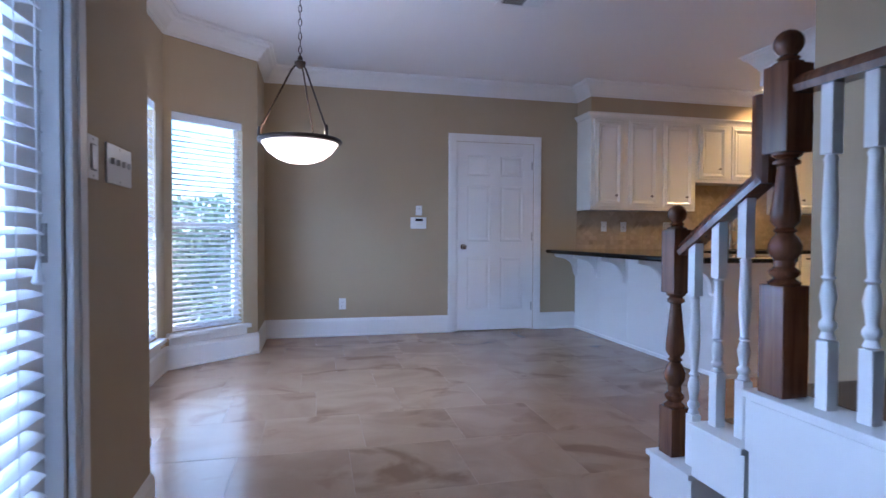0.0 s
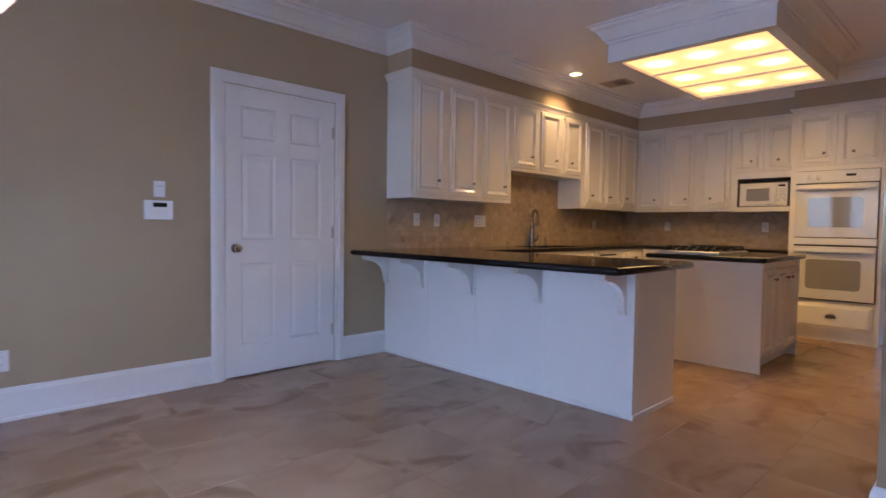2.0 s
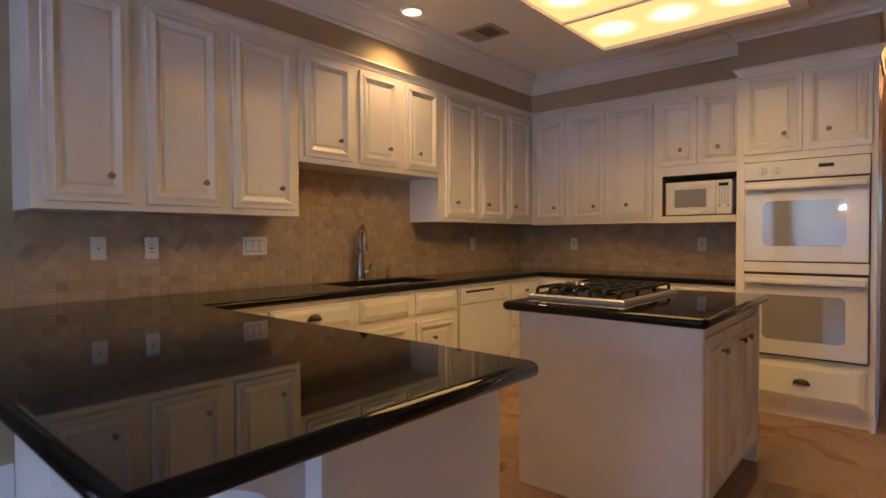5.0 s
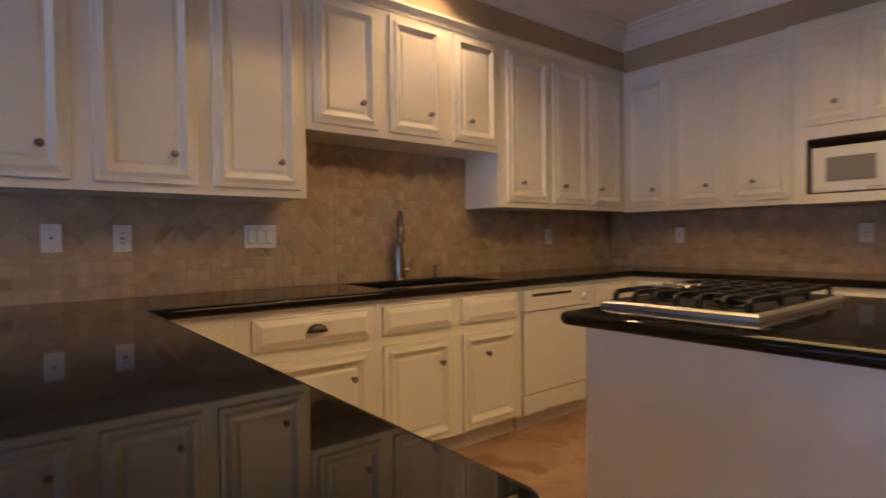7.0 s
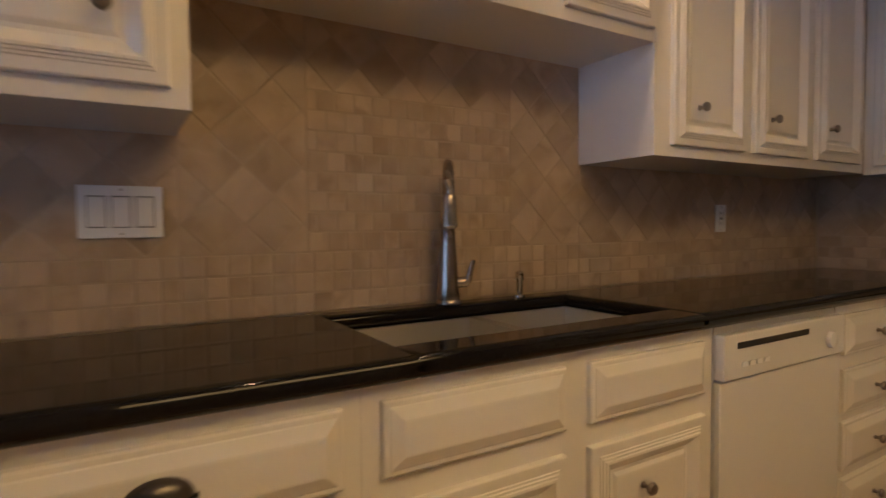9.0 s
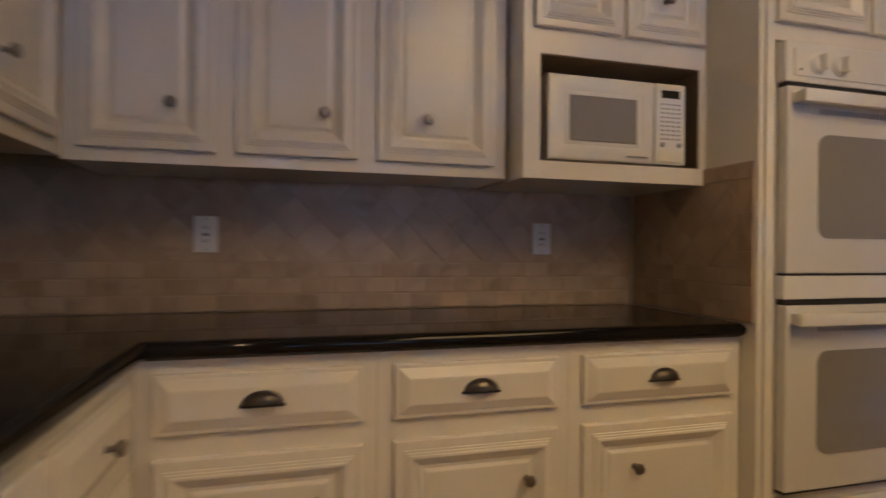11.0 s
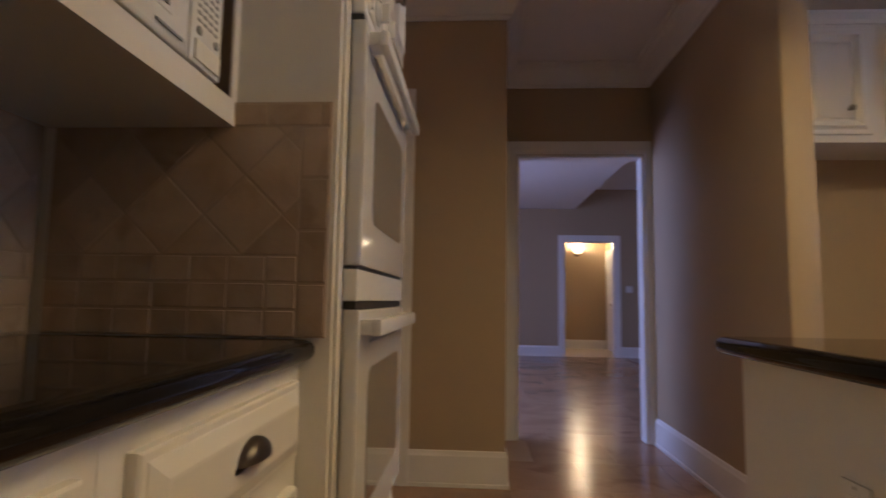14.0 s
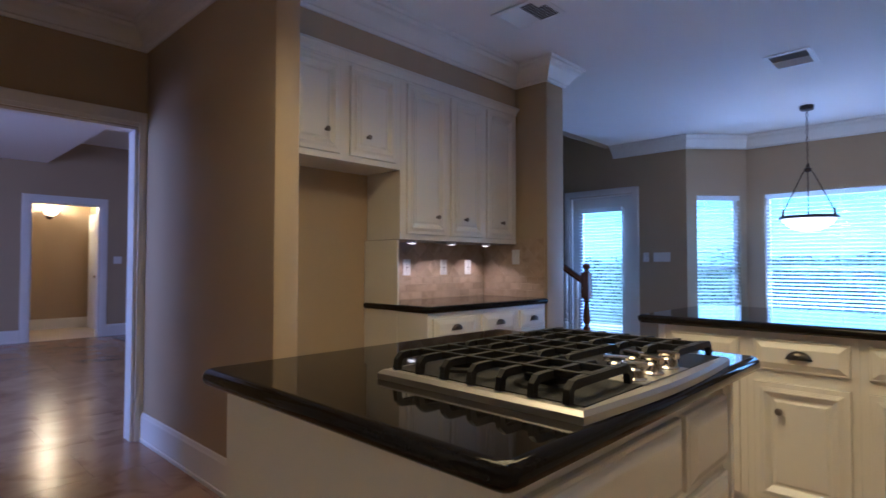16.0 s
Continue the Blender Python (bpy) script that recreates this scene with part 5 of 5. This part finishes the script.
# ---- switches and outlets ----
def plate(m, kind, n=1, label="white electrical outlet"):
    """Wall plate facing -y, centred."""
    w = 0.07 + 0.046 * (n - 1)
    cat = {"outlet": "outlet", "switch": "light switch", "rocker": "light switch", "cable": "outlet"}[kind]
    p = thing("wall_outlet" if cat == "outlet" else "light_switch", m, label, cat)
    part("cover_plate", box(-w / 2, -0.006, -0.057, w / 2, -0.0005, 0.057, 0.002), M_PLATE, p)
    for z in (-0.048, 0.048):
        part("screw", turn(lathe([(0.0032, 0), (0.0028, 0.0009)], 8), pose(0, -0.0059, z, 90)), M_STEEL, p)
    for i in range(n):
        x = (i - (n - 1) / 2) * 0.046
        if kind == "outlet":
            for z in (-0.021, 0.021):
                r = part("receptacle", box(x - 0.016, -0.0075, z - 0.014, x + 0.016, -0.0055, z + 0.014, 0.003), M_PLATE, p)
                for dx in (-0.006, 0.006):
                    part("slot", box(x + dx - 0.0012, -0.008, z - 0.004, x + dx + 0.0012, -0.0073, z + 0.005), M_DARK, r)
            if kind == "outlet" and m.translation.z > 1:
                part("test_button", box(x - 0.009, -0.0085, -0.0045, x + 0.009, -0.0065, -0.0005), M_DARK, p)
                part("reset_button", box(x - 0.009, -0.0085, 0.0005, x + 0.009, -0.0065, 0.0045), M_GREYMARK, p)
        elif kind == "rocker":
            # grey sheet whose edge draws the shaded gap round the rocker
            part("gap_outline", box(x - 0.0185, -0.0066, -0.035, x + 0.0185, -0.0055, 0.035), M_GREYMARK, p)
            part("rocker", turn(box(-0.016, -0.0095, -0.032, 0.016, -0.006, 0.032, 0.002), pose(x, 0, 0, 2 if i % 2 else -2)), M_PLATE, p)
        elif kind == "cable":
            part("jack", turn(lathe([(0.006, 0), (0.005, 0.006)], 10), pose(x, -0.006, 0, 90)), M_GREYMARK, p)
        else:
            part("toggle", box(x - 0.005, -0.016, -0.002, x + 0.005, -0.0055, 0.016, 0.002), M_PLATE, p)
    return p


plate(pose(0.262, 5.5, 0.33), "outlet", label="white outlet low on the dining wall")
BS = 5.488
plate(pose(3.205, BS, 1.150), "cable", label="white cable jack plate on the backsplash")
plate(pose(3.455, BS, 1.147), "outlet", label="white outlet on the tiled backsplash")
plate(pose(4.056, BS, 1.15), "rocker", 3, "white triple rocker switch on the backsplash")
plate(pose(6.244, BS, 1.135), "outlet", label="white outlet on the corner backsplash")
plate(pose(7.058, 4.885, 1.135, 0, 0, -90), "outlet", label="white outlet on the east backsplash")
plate(pose(7.058, 3.735, 1.135, 0, 0, -90), "outlet", label="white outlet under the microwave")
plate(pose(-0.578, 1.43, 1.235, 0, 0, 90), "rocker", 1, "white rocker switch beside the glass door")
plate(pose(-0.578, 1.63, 1.235, 0, 0, 90), "switch", 4, "white four gang toggle switch beside the glass door")
for x in (3.52, 3.14, 2.86):
    plate(pose(x, 1.454, 1.12, 0, 0, 180), "outlet", label="white outlet on the lit backsplash")
plate(pose(2.653, 1.78, 1.20, 0, 0, 90), "switch", label="white switch on the tiled wall end")
plate(pose(2.40, 1.55, 1.27, 0, 0, -90), "switch", 2, "white double switch on the stair wall")
plate(pose(3.45, -5.5, 1.2, 0, 0, 180), "switch", 2, "white double switch in the room beyond")
plate(pose(12.0, 2.75, 0.35, 0, 0, -90), "outlet", label="white outlet in the carpeted room")
plate(pose(5.551, 3.42, 0.62, 0, 0, 90), "outlet", label="white outlet on the island's end panel")
th = thing("thermostat", pose(1.05, 5.5, 1.168), "white wall thermostat with a small grey display", "thermostat")
part("case", box(-0.083, -0.026, -0.06, 0.083, -0.0005, 0.06, 0.006), M_PLATE, th)
part("display", box(-0.035, -0.0275, 0.018, 0.045, -0.0255, 0.045), M_LCD, th)
for i in range(3):
    part("button", box(-0.02 + i * 0.022, -0.029, -0.02, -0.006 + i * 0.022, -0.0255, -0.01), M_ALMOND, th)
ch = thing("alarm_sensor", pose(1.055, 5.5, 1.30), "small white sensor box above the thermostat", "wall sensor")
part("case", box(-0.032, -0.022, -0.05, 0.032, -0.0005, 0.05, 0.005), M_PLATE, ch)
part("slot", box(-0.02, -0.0235, 0.015, 0.02, -0.0215, 0.018), M_GREYMARK, ch)

# ---- stairs ----
st = thing("staircase", pose(0, 0, 0), "white boxed stair with wooden treads up to a landing", "stairs")
RISE = 0.1875
TX0, TX1 = 1.295, 2.398
ys = [1.733, 1.487, 1.244]
for i, y in enumerate(ys):
    yb = ys[i + 1] if i < 2 else -1.2
    part("step_box", box(TX0, yb, 0 if i == 0 else RISE * i, TX1, y, RISE * (i + 1) - 0.022), M_TRIM, st)
    part("stringer_cap", box(TX0 - 0.012, (yb if i < 2 else -1.2) + 0.002, RISE * (i + 1) - 0.0218, TX0 + 0.13, y + 0.012, RISE * (i + 1), 0.003), M_TRIM, st)
    part("tread", box(TX0 + 0.131, yb + 0.002, RISE * (i + 1) - 0.0215, TX1, y + 0.02, RISE * (i + 1) - 0.001, 0.004), M_WOOD, st, "stained wooden tread")
part("side_panel", box(TX0 - 0.006, -1.2, 0.0, TX0, 1.22, RISE * 3 - 0.03), M_TRIM, st)
for i in range(2):
    part("step_box", box(TX0, -1.2 - 0.27 * (i + 1), 0, TX1, -1.2 - 0.27 * i, RISE * (4 + i)), M_TRIM, st)
BAL = [(0.012, 0.0), (0.02, 0.005), (0.014, 0.02), (0.021, 0.03), (0.021, 0.04), (0.013, 0.05), (0.016, 0.075), (0.021, 0.10), (0.016, 0.125), (0.011, 0.135), (0.018, 0.142), (0.012, 0.15), (0.020, 0.26), (0.0155, 0.40), (0.018, 0.41), (0.0125, 0.42)]


def baluster(m, h):
    b = thing("baluster", m, "white turned stair baluster", "baluster", "stair balusters")
    lo = 0.19
    top = h - 0.20
    part("lower_block", box(-0.019, -0.019, 0, 0.019, 0.019, lo, 0.003), M_TRIM, b)
    k = (top - lo) / 0.42
    part("turning", lathe([(r, lo + z * k) for r, z in BAL], 16), M_TRIM, b, smooth=True)
    part("upper_block", box(-0.0185, -0.0185, top, 0.0185, 0.0185, h, 0.003), M_TRIM, b)
    return b


def newel(m, s, h0, h1, h2):
    """Square block, turned shaft, square block and ball: base to h0, shaft to h1, block to h2."""
    n = thing("newel_post", m, "dark stained turned wooden newel post with a ball top", "newel post", "newel posts")
    part("base_block", box(-s, -s, 0, s, s, h0, 0.004), M_WOOD, n)
    L = h1 - h0
    pr = [(s * 0.9, 0), (s, 0.012), (s * 0.62, 0.03), (s * 0.9, 0.05), (s * 0.92, 0.065), (s * 0.6, 0.085), (s * 0.66, 0.10), (s * 0.6, 0.115), (s * 0.95, 0.15), (s, 0.185), (s * 0.8, 0.22), (s * 0.5, 0.245), (s * 0.72, 0.255), (s * 0.5, 0.27), (s * 0.86, 0.30), (s * 0.88, 0.34), (s * 0.55, 0.53), (s * 0.5, 0.56), (s * 0.8, 0.57), (s * 0.8, 0.585), (s * 0.6, 0.595), (s * 0.9, 0.61), (s * 0.9, 0.62)]
    part("shaft", lathe([(r, h0 + z / 0.62 * L) for r, z in pr], 24), M_WOOD, n, smooth=True)
    part("top_block", box(-s, -s, h1, s, s, h2, 0.004), M_WOOD, n)
    part("finial", lathe([(s * 0.9, 0), (s * 0.9, 0.006), (s * 0.5, 0.014), (s * 0.7, 0.02), (s * 0.5, 0.028)] + [(s * 0.85 * math.sin(radians(t)) + 0.002, 0.028 + s * 0.8 - s * 0.85 * math.cos(radians(t))) for t in range(35, 181, 16)], 24, at=(0, 0, h2)), M_WOOD, n, smooth=True)
    return n


NX = 1.36
newel(pose(NX, 1.675, RISE), 0.040, 0.185, 0.63, 0.875)
newel(pose(NX, 1.175, 3 * RISE), 0.046, 0.33, 0.72, 0.98)
RAIL = [(-0.030, -0.025), (0.030, -0.025), (0.034, -0.005), (0.026, 0.012), (0.016, 0.026), (-0.016, 0.026), (-0.026, 0.012), (-0.034, -0.005)]


def rail_bm(bm, a, b):
    a, b = Vector(a), Vector(b)
    d = (b - a).normalized()
    u = Vector((1, 0, 0))
    v = u.cross(d).normalized()
    if v.z < 0 or (abs(v.z) < 1e-3 and v.y > 0):
        v = -v
    ra = [bm.verts.new(a + u * x + v * z) for x, z in RAIL]
    rb = [bm.verts.new(b + u * x + v * z) for x, z in RAIL]
    k = len(RAIL)
    for i in range(k):
        bm.faces.new((ra[i], ra[(i + 1) % k], rb[(i + 1) % k], rb[i]))
    bm.faces.new(ra)
    bm.faces.new(rb[::-1])


hr = thing("handrail", pose(NX, 0, 0), "dark stained wooden handrail between the newel posts", "handrail")
bm = bmesh.new()
rail_bm(bm, (0, 1.634, 0.985), (0, 1.25, 1.225))
part("sloped_rail", bm, M_WOOD, hr)
bm = bmesh.new()
rail_bm(bm, (0, 1.252, 1.20), (0, 1.252, 1.475))
part("gooseneck", bm, M_WOOD, hr)
bm = bmesh.new()
rail_bm(bm, (0, 1.128, 1.475), (0, -1.2, 1.475))
part("landing_rail", bm, M_WOOD, hr)
for y in (1.565, 1.445, 1.325):
    z0 = RISE if y > 1.49 else 2 * RISE
    zr = 0.985 + (1.634 - y) / 0.384 * 0.24 - 0.012
    baluster(pose(NX, y, z0), zr - z0)
for i in range(18):
    baluster(pose(NX, 1.03 - 0.122 * i, 3 * RISE), 1.46 - 3 * RISE)

# ---- floor tiles ----
TS = 0.508


def floor_tiles(parent, x0, x1, y0, y1, keep):
    """Courses along x, each shifted against the next."""
    me = None
    r = random.Random(11)
    g = 0.0007
    ny = math.ceil((y1 - y0) / TS)
    for j in range(ny):
        ay, by_ = y0 + j * TS, min(y0 + (j + 1) * TS, y1)
        s = x0 - TS * (0.0, 0.5, 0.33, 0.8)[j % 4]
        while s < x1:
            ax, bx_ = max(s, x0), min(s + TS, x1)
            s += TS
            if bx_ - ax < 0.02 or not keep(ax, ay, bx_, by_):
                continue
            full = bx_ - ax > TS - 1e-6 and by_ - ay > TS - 1e-6
            rz = r.choice((0, 180))
            z = r.uniform(-0.0002, 0.0002)
            if full and me:
                share("tile", me, parent, pose((ax + bx_) / 2, (ay + by_) / 2, z, 0, 0, rz))
                continue
            w, h = (bx_ - ax) / 2 - g, (by_ - ay) / 2 - g
            bm = nested(bmesh.new(), -w, -h, w, h, [(0, 0), (0, 0.0116), (0.0006, 0.012)])
            o = part("tile", turn(bm, pose(0, 0, -0.012, -90)), M_FLOOR, parent)
            o.matrix_basis = pose((ax + bx_) / 2, (ay + by_) / 2, z)
            if full:
                me = o.data


fl = tagged(new("floor"), "polished travertine tile floor with thin joints", "floor", kind="structure")
floor_tiles(fl, -1.12, 9.25, -2.6, 5.5, lambda a, b, c, d: (b > 0.25 or c < 2.6) and not (a > 6.4 and b > 2.6) and not (c > 6.1 and d < 1.3) and not (c > 2.6 and a < 4.7 and d < 1.4) and not (d < 0.0 and c > 1.8) and not (c < -0.56 and d < 1.8))
f2 = tagged(new("floor_beyond"), "travertine tile floor of the room beyond", "floor", kind="structure")
floor_tiles(f2, 2.5, 8.2, -5.5, 0.25, lambda a, b, c, d: True)
solid("floor_vestibule", box(2.9, -7.2, -0.011, 5.4, -5.5, 0.001), M_CARPET, "tan vestibule floor", "floor", "structure")
solid("floor_threshold", box(4.93, 0.25, -0.011, 6.02, 0.4475, -0.001), M_FLOOR, "travertine threshold", "floor", "structure")
solid("floor_carpet", box(9.25, 0.0, -0.011, 12.0, 4.6, 0.004), M_CARPET, "beige carpet of the next room", "floor", "structure")
solid("rug", box(2.7, -5.2, 0.001, 3.6, -4.0, 0.008, 0.003), M_WOOD, "dark mat on the tiled floor of the room beyond", "rug")

# ---- backsplash ----
def tile_mesh(w, h, t=0.007):
    bm = nested(bmesh.new(), -w / 2, -h / 2, w / 2, h / 2, [(0, 0), (0, t * 0.6), (0.0022, t)])
    me = bpy.data.meshes.new("tile")
    bmesh.ops.recalc_face_normals(bm, faces=bm.faces)
    bm.to_mesh(me)
    bm.free()
    me.materials.append(M_TILE)
    return me


def clip_diamond(cx, cz, r, x0, z0, x1, z1):
    poly = [(cx - r, cz), (cx, cz - r), (cx + r, cz), (cx, cz + r)]
    for ax, v, s in ((0, x0, 1), (0, x1, -1), (1, z0, 1), (1, z1, -1)):
        out = []
        for p, q in zip(poly, poly[1:] + poly[:1]):
            a, b = (p[ax] - v) * s, (q[ax] - v) * s
            if a >= 0:
                out.append(p)
            if a * b < 0:
                t = a / (a - b)
                out.append((p[0] + t * (q[0] - p[0]), p[1] + t * (q[1] - p[1])))
        poly = out
        if len(poly) < 3:
            return None
    area = abs(sum(p[0] * q[1] - q[0] * p[1] for p, q in zip(poly, poly[1:] + poly[:1]))) / 2
    return poly if area > 2e-4 else None


def diamonds(parent, x0, z0, x1, z1, r=0.0725, t=0.007, skip=None):
    """Tiles set on their points, cut at the field's edges; local plane y=0 facing -y."""
    base = None
    rnd = random.Random(int(x0 * 100))
    n, k = int((x1 - x0) / r) + 3, int((z1 - z0) / r) + 3
    for i in range(-1, n):
        for j in range(-1, k):
            if (i + j) % 2:
                continue
            cx, cz = x0 + i * r, z0 + j * r
            poly = clip_diamond(cx, cz, r - 0.0022, x0 + 0.001, z0 + 0.001, x1 - 0.001, z1 - 0.001)
            if not poly or (skip and skip(cx, cz)):
                continue
            whole = len(poly) == 4 and abs(max(p[0] for p in poly) - min(p[0] for p in poly) - 2 * (r - 0.0022)) < 1e-6 and abs(max(p[1] for p in poly) - min(p[1] for p in poly) - 2 * (r - 0.0022)) < 1e-6
            mm = pose(cx, rnd.uniform(-0.0006, 0.0006), cz)
            if whole and base:
                share("tile", base, parent, mm)
                continue
            gx, gz = sum(p[0] for p in poly) / len(poly), sum(p[1] for p in poly) / len(poly)
            bm = bmesh.new()
            rings = []
            for s, y in ((1, 0), (1, -t * 0.6), (0.965, -t)):
                rings.append([bm.verts.new((gx + (p[0] - gx) * s - cx, y, gz + (p[1] - gz) * s - cz)) for p in poly])
            for a, b in zip(rings, rings[1:]):
                for q in range(len(poly)):
                    bm.faces.new((a[q], a[(q + 1) % len(poly)], b[(q + 1) % len(poly)], b[q]))
            bm.faces.new(rings[-1])
            o = part("tile", bm, M_TILE, parent)
            o.matrix_basis = mm
            if whole:
                base = o.data


def rows(parent, x0, x1, z0, n, w, h, shift=0.0):
    """Courses of small tiles."""
    me = tile_mesh(w - 0.003, h - 0.003)
    rnd = random.Random(int(x0 * 77 + z0 * 31))
    for j in range(n):
        off = shift * w * (j % 2)
        x = x0 - off
        while x < x1 - 0.004:
            a, b = max(x, x0), min(x + w, x1)
            if b - a > 0.012:
                m_ = me if b - a > w - 1e-6 else tile_mesh(b - a - 0.003, h - 0.003)
                share("tile", m_, parent, pose((a + b) / 2, rnd.uniform(-0.0006, 0.0006), z0 + h * (j + 0.5), 0, rnd.choice((0, 180)), 0))
            x += w


def splash(name, m, w, h, label):
    b = thing(name, m, label, "backsplash", kind="structure")
    part("grout_bed", box(0, -0.0056, 0, w, -0.0005, h), M_TGROUT, b)
    return b


TZ = CT + 0.001
b1 = splash("backsplash", pose(2.87, 5.5, TZ), 1.30, 0.434, "tumbled travertine backsplash left of the sink")
rows(b1, 0, 1.30, 0, 3, 0.0525, 0.0525)
diamonds(b1, 0, 0.1575, 1.30, 0.434)
b2 = splash("backsplash", pose(4.17, 5.5, TZ), 1.26, 0.771, "tumbled travertine backsplash behind the sink")
rows(b2, 0, 1.26, 0, 3, 0.0525, 0.0525)
diamonds(b2, 0, 0.1575, 0.30, 0.771)
rows(b2, 0.302, 0.96, 0.1575, 8, 0.0525, 0.0525, 0.5)
diamonds(b2, 0.96, 0.1575, 1.26, 0.771)
diamonds(b2, 0.302, 0.5775, 0.958, 0.771)
b3 = splash("backsplash", pose(5.43, 5.5, TZ), 1.625, 0.434, "tumbled travertine backsplash in the kitchen corner")
rows(b3, 0, 1.625, 0, 3, 0.105, 0.0525, 0.5)
diamonds(b3, 0, 0.1575, 1.625, 0.434)
b4 = splash("backsplash", pose(7.07, 5.485, TZ, 0, 0, -90), 2.12, 0.434, "tumbled travertine backsplash on the east wall")
rows(b4, 0, 2.12, 0, 3, 0.105, 0.0525, 0.5)
diamonds(b4, 0, 0.1575, 2.12, 0.434)
b5 = splash("backsplash", pose(6.472, 3.35, TZ, 0, 0, 180) @ pose(-0.57, 0, 0), 0.57, 0.465, "tumbled travertine tile on the oven cabinet's side")
rows(b5, 0, 0.512, 0, 3, 0.075, 0.0525)
diamonds(b5, 0, 0.1575, 0.512, 0.415, 0.08)
rows(b5, 0, 0.57, 0.415, 1, 0.11, 0.049)
for k in range(4):
    share("tile", tile_mesh(0.054, 0.1005), b5, pose(0.541, 0, 0.052 + 0.1037 * k))
b6 = splash("backsplash", pose(3.885, 1.44, TZ, 0, 0, 180), 1.24, 0.418, "tumbled travertine backsplash lit from above")
rows(b6, 0, 1.24, 0, 3, 0.105, 0.0525, 0.5)
diamonds(b6, 0, 0.1575, 1.24, 0.418)
b7 = splash("backsplash", pose(2.64, 1.455, TZ, 0, 0, 90), 0.585, 0.45, "tumbled travertine tile on the wall end")
rows(b7, 0, 0.585, 0, 3, 0.105, 0.0525, 0.5)
diamonds(b7, 0, 0.1575, 0.585, 0.45)
